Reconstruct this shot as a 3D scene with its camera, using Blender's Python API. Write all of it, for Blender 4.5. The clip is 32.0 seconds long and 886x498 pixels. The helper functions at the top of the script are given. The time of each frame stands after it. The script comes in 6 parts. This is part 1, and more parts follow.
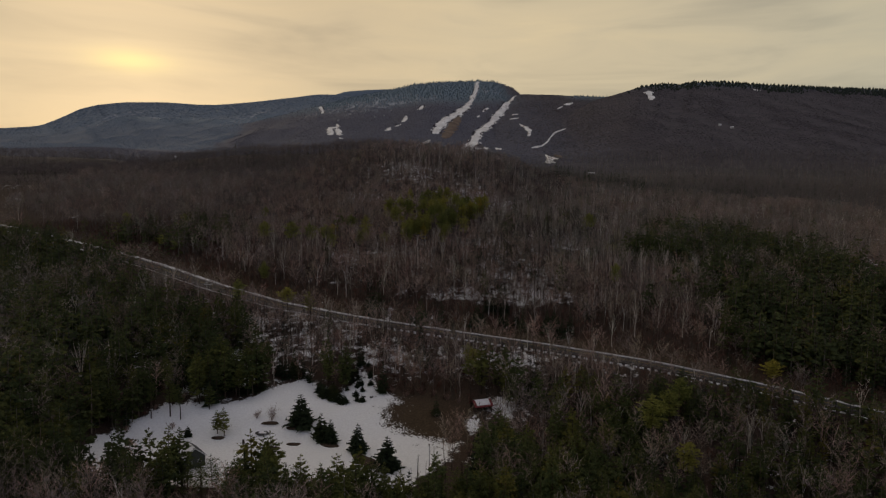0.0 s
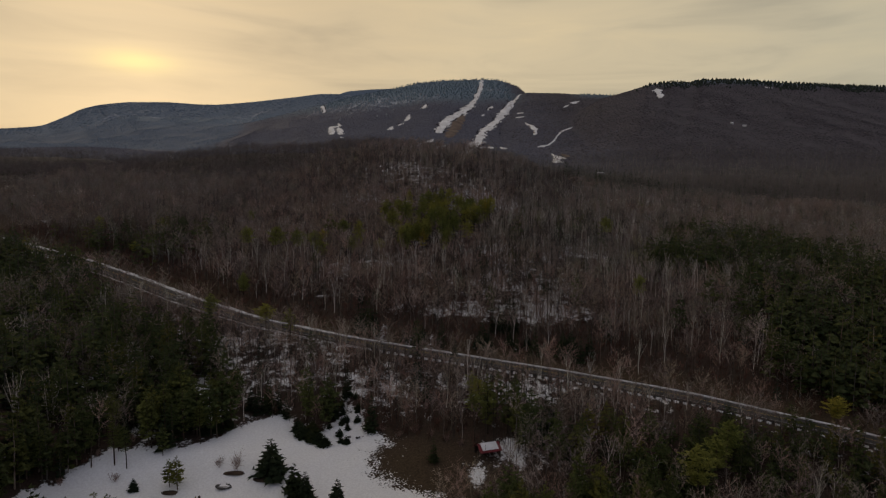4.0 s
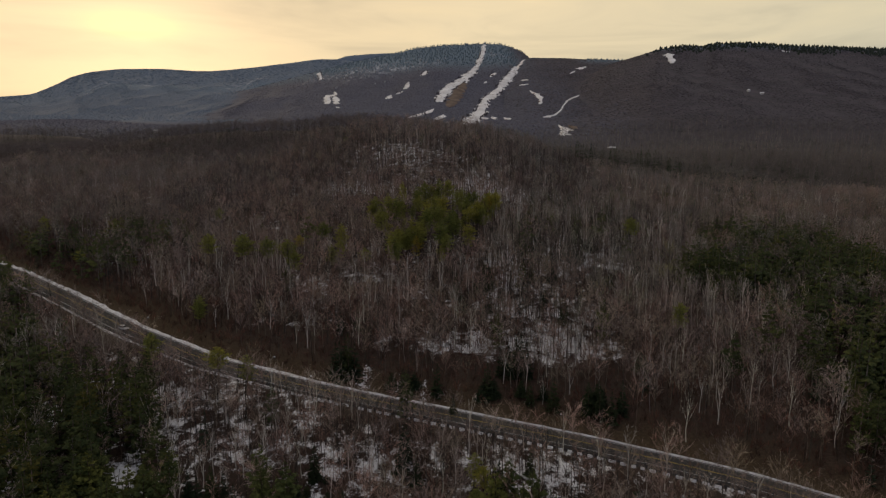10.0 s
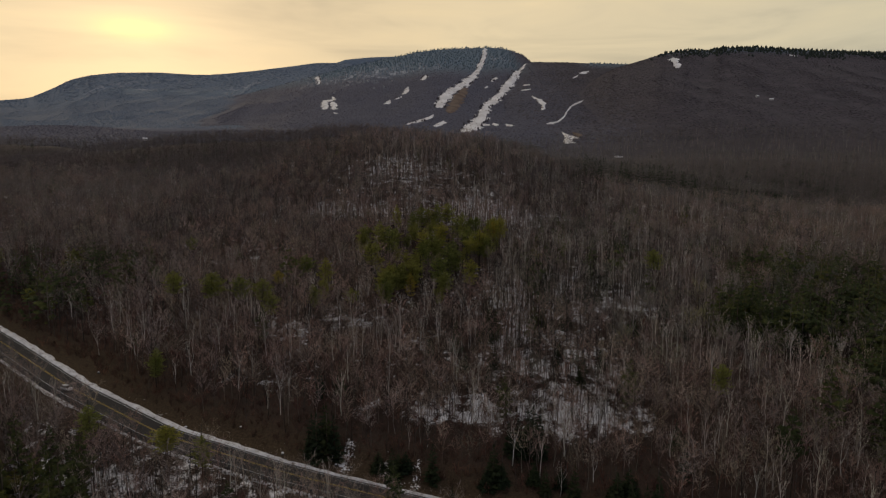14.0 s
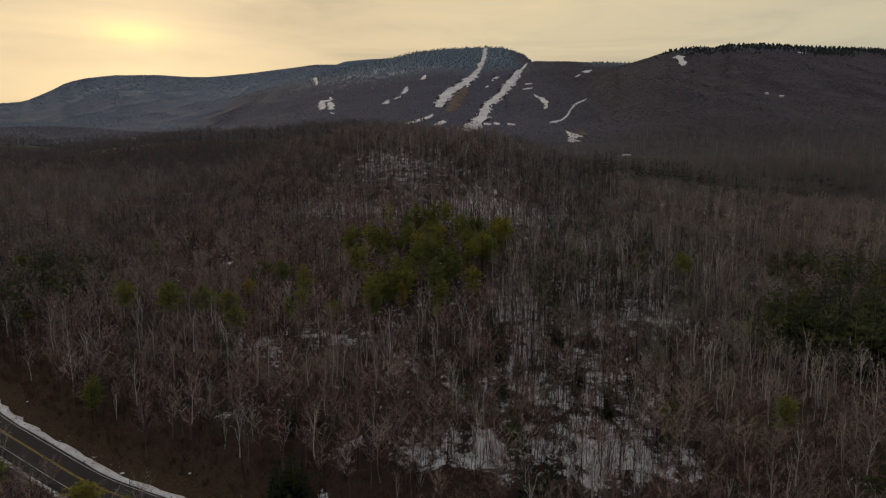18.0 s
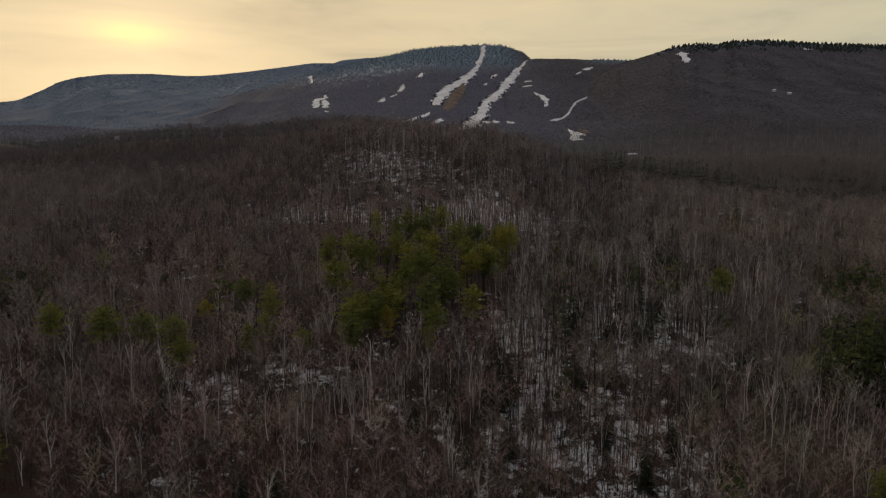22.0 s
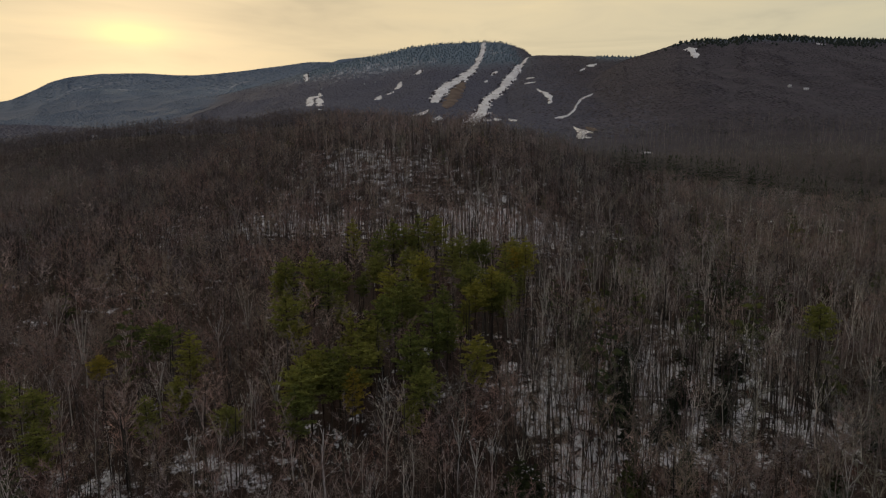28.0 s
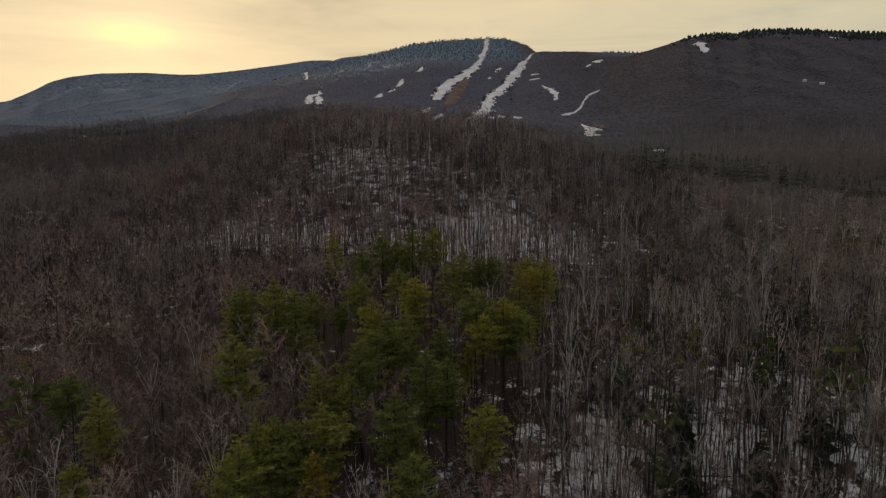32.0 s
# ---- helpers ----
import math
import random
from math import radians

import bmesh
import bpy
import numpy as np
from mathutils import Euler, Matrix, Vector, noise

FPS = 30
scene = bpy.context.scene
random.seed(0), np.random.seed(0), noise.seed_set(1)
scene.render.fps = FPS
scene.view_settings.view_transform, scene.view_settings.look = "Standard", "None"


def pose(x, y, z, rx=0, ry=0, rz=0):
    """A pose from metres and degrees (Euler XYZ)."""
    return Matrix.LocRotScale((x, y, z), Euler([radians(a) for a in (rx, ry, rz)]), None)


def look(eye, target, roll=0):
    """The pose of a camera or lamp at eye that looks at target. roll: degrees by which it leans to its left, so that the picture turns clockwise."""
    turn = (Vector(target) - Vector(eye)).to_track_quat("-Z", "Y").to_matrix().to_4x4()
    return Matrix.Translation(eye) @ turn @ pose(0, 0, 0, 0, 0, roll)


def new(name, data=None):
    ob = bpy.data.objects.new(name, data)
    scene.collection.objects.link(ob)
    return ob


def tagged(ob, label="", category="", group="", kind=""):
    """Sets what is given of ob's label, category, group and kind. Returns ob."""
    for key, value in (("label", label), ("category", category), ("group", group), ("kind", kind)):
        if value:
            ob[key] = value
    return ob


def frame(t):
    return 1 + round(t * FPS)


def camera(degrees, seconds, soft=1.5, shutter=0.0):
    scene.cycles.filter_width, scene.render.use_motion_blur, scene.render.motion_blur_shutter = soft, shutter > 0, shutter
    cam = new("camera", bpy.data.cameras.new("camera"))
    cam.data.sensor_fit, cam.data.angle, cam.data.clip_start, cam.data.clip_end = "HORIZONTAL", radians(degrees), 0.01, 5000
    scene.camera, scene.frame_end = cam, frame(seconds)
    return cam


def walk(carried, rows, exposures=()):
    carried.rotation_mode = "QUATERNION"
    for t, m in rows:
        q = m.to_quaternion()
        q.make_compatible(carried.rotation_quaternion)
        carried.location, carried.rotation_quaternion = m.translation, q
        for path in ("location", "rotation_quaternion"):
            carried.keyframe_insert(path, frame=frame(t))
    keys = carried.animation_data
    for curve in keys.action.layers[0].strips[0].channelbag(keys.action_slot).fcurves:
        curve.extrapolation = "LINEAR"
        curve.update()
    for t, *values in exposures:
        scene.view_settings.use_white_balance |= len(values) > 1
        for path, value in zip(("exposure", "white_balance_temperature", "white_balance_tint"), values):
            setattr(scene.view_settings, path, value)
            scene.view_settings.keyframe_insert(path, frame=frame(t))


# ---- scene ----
cam = camera(70.0, 32.0, soft=1.25)
PATH = [
    (0, (-2.59, -49.37, 76.01), (-1.88, 50.28, 67.64), 0.47),
    (0.5, (-2.43, -44.82, 75.93), (-2.03, 54.83, 67.60), 0.46),
    (1, (-2.25, -40.28, 75.85), (-2.02, 59.37, 67.53), 0.44),
    (2, (-1.84, -31.30, 75.73), (-1.67, 68.36, 67.47), 0.39),
    (3, (-1.37, -22.45, 75.98), (-1.28, 77.21, 67.70), 0.39),
    (3.5, (-1.10, -18.01, 76.46), (-1.04, 81.64, 68.10), 0.41),
    (5.5, (0.00, 0.00, 80.00), (0.00, 99.66, 71.78), 0.45),
    (6, (0.23, 4.46, 81.12), (0.20, 104.13, 72.95), 0.43),
    (6.25, (0.33, 6.66, 81.74), (0.28, 106.30, 73.25), 0.41),
    (6.5, (0.42, 8.86, 82.36), (0.35, 108.47, 73.55), 0.39),
    (7, (0.58, 13.22, 83.70), (0.48, 112.60, 72.59), 0.34),
    (7.5, (0.72, 17.55, 85.11), (0.60, 116.65, 71.73), 0.29),
    (7.75, (0.79, 19.71, 85.84), (0.65, 118.78, 72.23), 0.27),
    (8, (0.85, 21.87, 86.57), (0.70, 120.90, 72.73), 0.25),
    (9, (1.11, 30.49, 89.57), (0.89, 129.53, 75.78), 0.18),
    (10, (1.37, 39.17, 92.63), (1.07, 138.23, 78.89), 0.13),
    (11, (1.61, 48.05, 95.90), (1.26, 147.10, 82.17), 0.06),
    (12, (1.80, 57.25, 99.19), (1.43, 156.30, 85.49), 0.03),
    (13, (1.99, 66.54, 101.55), (1.60, 165.61, 87.96), 0.09),
    (13.5, (2.08, 71.05, 102.03), (1.69, 170.14, 88.57), 0.13),
    (14, (2.19, 75.44, 101.95), (1.80, 174.55, 88.62), 0.14),
    (14.5, (2.31, 79.78, 101.40), (1.91, 178.90, 88.19), 0.12),
    (16.5, (2.78, 97.21, 97.80), (2.24, 196.34, 84.60), 0.01),
    (17, (2.91, 101.80, 97.39), (2.33, 200.96, 84.43), -0.03),
    (18, (3.26, 111.14, 97.36), (2.73, 210.31, 84.50), -0.09),
    (19, (3.59, 120.39, 97.43), (3.15, 219.56, 84.59), -0.13),
    (20, (3.84, 129.62, 97.37), (3.47, 228.79, 84.50), -0.15),
    (21, (4.06, 138.74, 97.29), (3.74, 237.91, 84.41), -0.15),
    (22, (4.33, 147.61, 97.22), (4.09, 246.77, 84.33), -0.15),
    (23, (4.59, 156.69, 97.06), (4.39, 255.86, 84.16), -0.15),
    (24, (4.85, 166.07, 96.89), (4.70, 265.24, 84.04), -0.21),
    (25, (5.17, 175.44, 96.83), (5.05, 274.61, 83.99), -0.20),
    (25.5, (5.29, 179.97, 96.84), (5.15, 279.14, 84.03), -0.19),
    (27.5, (5.67, 197.71, 96.94), (5.48, 296.88, 84.10), -0.25),
    (28, (5.79, 202.17, 96.97), (5.55, 301.35, 84.15), -0.29),
    (29, (6.07, 211.11, 97.06), (5.72, 310.27, 84.21), -0.38),
    (30, (6.39, 219.83, 97.31), (5.87, 319.00, 84.40), -0.47),
    (31, (6.64, 228.07, 97.56), (5.95, 327.23, 84.65), -0.52),
    (32, (6.81, 236.00, 97.86), (6.00, 335.15, 84.85), -0.56),
]
EXPOSURES = [(0.0, 0.11, 6550, 14), (6.0, 0.11, 6600, 14), (7.6, 0.55, 6640, 13), (10.0, 0.50, 6660, 13), (13.0, 0.40, 6670, 13), (19.0, 0.28, 6600, 12), (32.0, 0.38, 6550, 11)]
walk(cam, [(t, look(eye, target, roll)) for t, eye, target, roll in PATH], exposures=EXPOSURES)

# ---- light: a low sun behind thin evening cloud ----
SUN_YAW, SUN_UP = radians(25.5), radians(11.2)      # left of straight ahead, above the level
SUN_DIR = Vector((-math.sin(SUN_YAW) * math.cos(SUN_UP), math.cos(SUN_YAW) * math.cos(SUN_UP), math.sin(SUN_UP)))


def build_world():
    world = bpy.data.worlds.new("evening_sky")
    scene.world = world
    world.use_nodes = True
    nt = world.node_tree
    nt.nodes.clear()
    N, L = nt.nodes.new, nt.links.new

    def calc(op, a, b=None, clamp=False):
        n = N("ShaderNodeMath")
        n.operation, n.use_clamp = op, clamp
        for k, v in enumerate((a, b)):
            if v is None:
                continue
            if isinstance(v, (int, float)):
                n.inputs[k].default_value = v
            else:
                L(v, n.inputs[k])
        return n.outputs[0]

    def ramp(fac, stops):
        n = N("ShaderNodeValToRGB")
        while len(n.color_ramp.elements) < len(stops):
            n.color_ramp.elements.new(0.5)
        for e, (p, c) in zip(n.color_ramp.elements, stops):
            e.position, e.color = p, (*c, 1)
        L(fac, n.inputs[0])
        return n.outputs[0]

    def mix(kind, fac, a, b):
        n = N("ShaderNodeMix")
        n.data_type, n.blend_type = "RGBA", kind
        for s, v in ((n.inputs[0], fac), (n.inputs[6], a), (n.inputs[7], b)):
            if isinstance(v, (int, float)):
                s.default_value = v
            elif isinstance(v, tuple):
                s.default_value = (*v, 1)
            else:
                L(v, s)
        return n.outputs[2]

    sky = N("ShaderNodeTexSky")
    sky.sky_type, sky.sun_disc = "NISHITA", False
    sky.sun_elevation, sky.sun_rotation = SUN_UP, -SUN_YAW
    sky.dust_density = 3.0
    coord = N("ShaderNodeTexCoord").outputs["Generated"]
    dot = N("ShaderNodeVectorMath")
    dot.operation = "DOT_PRODUCT"
    L(coord, dot.inputs[0])
    dot.inputs[1].default_value = SUN_DIR
    d = dot.outputs["Value"]
    # colour of the cloud sheet from the far side of the sky to the sun
    near = calc("ADD", calc("MULTIPLY", d, 0.5), 0.5)
    sheet = ramp(near, SKY_STOPS)
    # streaks: long flat noise
    scale = N("ShaderNodeMapping")
    scale.inputs["Scale"].default_value = (1.6, 1.6, 9.0)
    scale.inputs["Rotation"].default_value = (0.0, radians(6), 0.0)
    L(coord, scale.inputs["Vector"])
    streak = N("ShaderNodeTexNoise")
    streak.inputs["Scale"].default_value = 2.2
    streak.inputs["Detail"].default_value = 5.0
    streak.inputs["Roughness"].default_value = 0.5
    streak.inputs["Distortion"].default_value = 0.6
    L(scale.outputs[0], streak.inputs["Vector"])
    tone = ramp(streak.outputs["Fac"], [(0.30, (0.78, 0.80, 0.84)), (0.5, (1.0, 1.0, 1.0)), (0.72, (1.13, 1.10, 1.04))])
    sheet = mix("MULTIPLY", 1.0, sheet, tone)
    # darker high up, where the sheet is seen from below and away from the sun
    sep = N("ShaderNodeSeparateXYZ")
    L(coord, sep.inputs[0])
    high = ramp(sep.outputs["Z"], [(0.0, (1, 1, 1)), (0.28, (0.97, 0.97, 0.97)), (0.6, ZENITH), (1.0, ZENITH)])
    sheet = mix("MULTIPLY", 1.0, sheet, high)
    # the sun's own glow through the sheet, drawn out along the streaks
    def along(axis):
        n = N("ShaderNodeVectorMath")
        n.operation = "DOT_PRODUCT"
        L(coord, n.inputs[0])
        n.inputs[1].default_value = axis
        return n.outputs["Value"]

    side = Vector((math.cos(SUN_YAW), math.sin(SUN_YAW), 0.0))
    rise = side.cross(SUN_DIR).normalized()
    ahead = calc("GREATER_THAN", d, 0.0)
    for wide, tall, lift, strength, tint in GLOWS:
        a = calc("POWER", calc("DIVIDE", along(side), wide), 2.0)
        b = calc("POWER", calc("DIVIDE", calc("SUBTRACT", along(rise), lift), tall), 2.0)
        g = calc("MULTIPLY", calc("POWER", 2.718, calc("MULTIPLY", calc("ADD", a, b), -1.0)), calc("MULTIPLY", ahead, strength))
        sheet = mix("ADD", g, sheet, tint)
    clear = N("ShaderNodeVectorMath")
    clear.operation = "SCALE"
    L(sky.outputs[0], clear.inputs[0])
    clear.inputs["Scale"].default_value = 0.06
    total = mix("MIX", 0.93, clear.outputs[0], sheet)
    back, out = N("ShaderNodeBackground"), N("ShaderNodeOutputWorld")
    L(total, back.inputs["Color"])
    back.inputs["Strength"].default_value = SKY_STRENGTH
    L(back.outputs[0], out.inputs["Surface"])


SKY_STRENGTH = 1.0
# the glow's half width and half height, its lift over the sun, strength and colour
GLOWS = [(0.046, 0.014, -0.013, 0.24, (1.0, 0.84, 0.0)), (0.095, 0.038, -0.008, 0.035, (1.0, 0.80, 0.25))]
ZENITH = (0.82, 0.83, 0.93)
SKY_STOPS = [(0.0, (0.22, 0.25, 0.32)), (0.55, (0.37, 0.365, 0.345)), (0.76, (0.485, 0.445, 0.315)), (0.945, (0.605, 0.505, 0.320)), (1.0, (0.525, 0.425, 0.265))]
build_world()

sun = new("sun", bpy.data.lights.new("sun", "SUN"))
sun.data.energy, sun.data.angle, sun.data.color = 0.42, radians(14), (1.0, 0.80, 0.52)
sun.matrix_world = look(SUN_DIR * 900, (0, 0, 0))

# ---- materials ----
class Mat:
    """A node material in the making."""

    def __init__(self, name, rough=0.9):
        self.m = bpy.data.materials.new(name)
        self.m.use_nodes = True
        self.nt = self.m.node_tree
        self.p = self.nt.nodes["Principled BSDF"]
        self.p.inputs["Roughness"].default_value = rough
        self.p.inputs["Specular IOR Level"].default_value = 0.2

    def node(self, kind, **put):
        n = self.nt.nodes.new(kind)
        for k, v in put.items():
            n.inputs[k.replace("_", " ")].default_value = v
        return n

    def link(self, a, b):
        self.nt.links.new(a, b)

    def noise(self, scale, detail=4.0, stretch=(1, 1, 1), rough=0.55):
        c = self.node("ShaderNodeTexCoord")
        m = self.node("ShaderNodeMapping", Scale=stretch)
        n = self.node("ShaderNodeTexNoise", Scale=scale, Detail=detail, Roughness=rough)
        self.link(c.outputs["Object"], m.inputs["Vector"])
        self.link(m.outputs[0], n.inputs["Vector"])
        return n.outputs["Fac"]

    def ramp(self, fac, stops):
        n = self.node("ShaderNodeValToRGB")
        while len(n.color_ramp.elements) < len(stops):
            n.color_ramp.elements.new(0.5)
        for e, (p, c) in zip(n.color_ramp.elements, stops):
            e.position, e.color = p, (c, c, c, 1) if isinstance(c, (int, float)) else (*c, 1)
        self.link(fac, n.inputs[0])
        return n.outputs[0]

    def mix(self, fac, a, b, kind="MIX"):
        n = self.node("ShaderNodeMix")
        n.data_type, n.blend_type = "RGBA", kind
        for s, v in ((n.inputs[0], fac), (n.inputs[6], a), (n.inputs[7], b)):
            if isinstance(v, (int, float)):
                s.default_value = v
            elif isinstance(v, tuple):
                s.default_value = (*v, 1)
            else:
                self.link(v, s)
        return n.outputs[2]

    def calc(self, op, a, b=0.0, clamp=False):
        n = self.node("ShaderNodeMath")
        n.operation, n.use_clamp = op, clamp
        for k, v in enumerate((a, b)):
            if isinstance(v, (int, float)):
                n.inputs[k].default_value = v
            else:
                self.link(v, n.inputs[k])
        return n.outputs[0]

    def attr(self, name):
        n = self.node("ShaderNodeAttribute")
        n.attribute_name = name
        return n.outputs["Fac"]

    def color(self, c):
        if isinstance(c, tuple):
            self.p.inputs["Base Color"].default_value = (*c, 1)
        else:
            self.link(c, self.p.inputs["Base Color"])
        return self

    def bump(self, height, strength=0.5, distance=0.1):
        n = self.node("ShaderNodeBump", Strength=strength, Distance=distance)
        self.link(height, n.inputs["Height"])
        self.link(n.outputs[0], self.p.inputs["Normal"])
        return self


def bark(name, dark, light, scale=1.5, rand="tint", vary=1.0, cool=None):
    """Bark or twigs: mottled, with a tone of its own for each tree."""
    m = Mat(name, 0.95)
    n = m.noise(scale, 3.0, (1, 1, 0.35))
    c = m.mix(m.ramp(n, [(0.3, 0.0), (0.7, 1.0)]), dark, light)
    if cool:      # haze painted in with distance, and greyer wood in some stands
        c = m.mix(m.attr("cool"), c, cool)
    if rand == "tint":
        r = m.attr("tint")
    else:
        r = m.node("ShaderNodeObjectInfo").outputs["Random"]
    tone = m.ramp(r, [(0.0, (0.45, 0.43, 0.41)), (0.4, (0.84, 0.80, 0.77)), (0.7, (1.10, 1.04, 1.0)), (0.88, (1.32, 1.29, 1.24)), (1.0, (1.7, 1.66, 1.58))])
    c = m.mix(vary, c, tone, "MULTIPLY")
    # kinds of tree differ in hue: red-brown, grey, olive, blue-grey
    hue = m.ramp(m.calc("FRACT", m.calc("MULTIPLY", r, 7.3)), [(0.0, (1.16, 0.95, 0.88)), (0.3, (1.0, 1.0, 1.0)), (0.55, (0.98, 1.04, 0.86)), (0.8, (0.92, 0.98, 1.06)), (1.0, (1.14, 0.96, 0.90))])
    m.color(m.mix(min(1.0, vary), c, hue, "MULTIPLY"))
    return m.m


def needles(name, dark, light, rand="tint", vary=1.0):
    m = Mat(name, 0.8)
    n = m.noise(0.9, 4.0)
    c = m.mix(m.ramp(n, [(0.32, 0.0), (0.68, 1.0)]), dark, light)
    r = m.attr("tint") if rand == "tint" else m.node("ShaderNodeObjectInfo").outputs["Random"]
    tone = m.ramp(r, [(0.0, (0.70, 0.78, 0.80)), (0.5, (1.0, 1.0, 1.0)), (0.93, (1.3, 1.18, 0.9)), (1.0, (1.7, 1.25, 0.8))])
    c = m.mix(vary, c, tone, "MULTIPLY")
    m.color(c)
    through_light = m.node("ShaderNodeBsdfTranslucent")
    m.link(c, through_light.inputs["Color"])
    both = m.node("ShaderNodeMixShader", Fac=0.38)
    m.link(m.p.outputs[0], both.inputs[1])
    m.link(through_light.outputs[0], both.inputs[2])
    m.link(both.outputs[0], m.nt.nodes["Material Output"].inputs["Surface"])
    return m.m


# the woods of the mountains, from the nearer slopes to the farthest ridge: dark and light tones, bluer with distance to
# imitate haze
HILL_HAZE_WOOD = ((0.082, 0.084, 0.114), (0.100, 0.102, 0.136))
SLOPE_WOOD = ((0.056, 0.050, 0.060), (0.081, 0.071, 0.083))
# this blue stands in for the haze over the farthest ridge
RIDGE_HAZE_WOOD = ((0.112, 0.150, 0.206), (0.132, 0.172, 0.232))
FIR_HAZE_WOOD = ((0.124, 0.174, 0.218), (0.154, 0.210, 0.258))


def ground_material():
    """Leaf litter, dead grass and old snow lying in patches."""
    m = Mat("forest_floor", 0.95)
    fine, mid, broad = m.noise(1.7, 5.0), m.noise(0.22, 5.0), m.noise(0.035, 4.0)
    litter = m.mix(m.ramp(fine, [(0.3, 0.0), (0.72, 1.0)]), (0.034, 0.021, 0.016), (0.080, 0.050, 0.037))
    litter = m.mix(m.ramp(mid, [(0.4, 0.0), (0.7, 0.6)]), litter, (0.050, 0.042, 0.030))
    grass = m.mix(m.ramp(fine, [(0.3, 0.0), (0.7, 1.0)]), (0.036, 0.024, 0.014), (0.094, 0.064, 0.036))
    base = m.mix(m.attr("grass"), litter, grass)
    base = m.mix(m.attr("crest"), base, m.mix(m.ramp(fine, [(0.3, 0.0), (0.72, 1.0)]), (0.040, 0.032, 0.030), (0.072, 0.058, 0.053)))
    # distant ground takes the wood tones with haze painted into them
    hills = m.mix(m.attr("brown"), m.mix(m.ramp(broad, [(0.35, 0.0), (0.65, 1.0)]), *HILL_HAZE_WOOD), m.mix(m.ramp(broad, [(0.35, 0.0), (0.65, 1.0)]), *SLOPE_WOOD))
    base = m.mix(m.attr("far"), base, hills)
    base = m.mix(m.attr("ridge"), base, m.mix(m.ramp(broad, [(0.35, 0.0), (0.65, 1.0)]), *RIDGE_HAZE_WOOD))
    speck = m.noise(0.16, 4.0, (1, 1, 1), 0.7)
    base = m.mix(m.attr("fir"), base, m.mix(m.ramp(speck, [(0.35, 0.0), (0.65, 1.0)]), *FIR_HAZE_WOOD))
    streaks = m.noise(0.05, 5.0, (1, 0.25, 1), 0.7)
    base = m.mix(m.calc("MULTIPLY", m.attr("frost"), m.ramp(streaks, [(0.50, 0.0), (0.62, 0.75)])), base, (0.42, 0.44, 0.48))
    grain = m.ramp(m.calc("ADD", m.calc("MULTIPLY", speck, 0.6), m.calc("MULTIPLY", mid, 0.4)), [(0.38, 0.82), (0.62, 1.15)])
    base = m.mix(m.attr("far"), base, m.mix(1.0, base, grain, "MULTIPLY"))
    flecks = m.noise(0.30, 6.0, (1, 1, 1), 0.62)
    snowy = m.calc("ADD", m.attr("snow"), m.calc("MULTIPLY", m.calc("SUBTRACT", flecks, 0.5), 1.0))
    snowy = m.calc("ADD", snowy, m.calc("MULTIPLY", m.calc("SUBTRACT", mid, 0.5), 0.8))
    snowy = m.calc("ADD", snowy, m.calc("MULTIPLY", m.calc("SUBTRACT", broad, 0.5), 0.6))
    snowy = m.calc("ADD", snowy, m.calc("MULTIPLY", m.calc("SUBTRACT", fine, 0.5), m.calc("ADD", 0.5, m.calc("MULTIPLY", m.attr("grass"), 1.6))))
    cover = m.ramp(snowy, [(0.46, 0.0), (0.53, 0.5), (0.60, 1.0)])
    white = m.mix(m.ramp(fine, [(0.35, 0.0), (0.75, 1.0)]), (0.78, 0.765, 0.765), (0.92, 0.91, 0.91))
    m.color(m.mix(cover, base, white))
    m.bump(m.calc("ADD", fine, m.calc("MULTIPLY", cover, 0.6)), 0.6, 0.25)
    return m.m


def snow_material(name="snow", low=(0.60, 0.585, 0.59), high=(0.82, 0.81, 0.82), scale=0.4, spots=0.62, spot=(0.13, 0.09, 0.06)):
    m = Mat(name, 0.8)
    a, b = m.noise(scale, 5.0), m.noise(scale * 4, 5.0)
    c = m.mix(m.ramp(a, [(0.3, 0.0), (0.7, 1.0)]), low, high)
    c = m.mix(m.ramp(b, [(spots, 0.0), (spots + 0.06, 1.0)]), c, spot)
    m.color(c)
    m.bump(a, 0.5, 0.3)
    return m.m


def plain(name, a, b, scale=2.0, rough=0.7, bump=0.3, stretch=(1, 1, 1)):
    m = Mat(name, rough)
    n = m.noise(scale, 5.0, stretch)
    m.color(m.mix(m.ramp(n, [(0.3, 0.0), (0.7, 1.0)]), a, b))
    m.bump(n, bump, 0.05)
    return m.m


def asphalt_material():
    m = Mat("asphalt", 0.75)
    n, w = m.noise(3.0, 5.0), m.noise(0.12, 4.0)
    c = m.mix(m.ramp(n, [(0.3, 0.0), (0.7, 1.0)]), (0.024, 0.023, 0.024), (0.046, 0.043, 0.043))
    c = m.mix(m.ramp(w, [(0.4, 0.0), (0.75, 0.7)]), c, (0.060, 0.055, 0.052))
    m.color(c)
    m.bump(n, 0.2, 0.02)
    return m.m


M_GROUND = ground_material()
M_SNOW = snow_material()
M_RUN = snow_material("ski_snow", (0.62, 0.60, 0.60), (0.90, 0.89, 0.89), 0.03, 0.60, (0.16, 0.10, 0.07))
M_ASPHALT = asphalt_material()
M_YELLOW = plain("worn_yellow_paint", (0.42, 0.29, 0.06), (0.55, 0.40, 0.10), 1.0, 0.7)
M_WHITE = plain("worn_white_paint", (0.45, 0.45, 0.45), (0.70, 0.70, 0.70), 1.0, 0.7)
# first tone: grey stands and haze; second tone: haze on the far trees
GREY_HAZE_WOOD, FAR_HAZE_GREY = (0.246, 0.225, 0.214), (0.154, 0.147, 0.148)
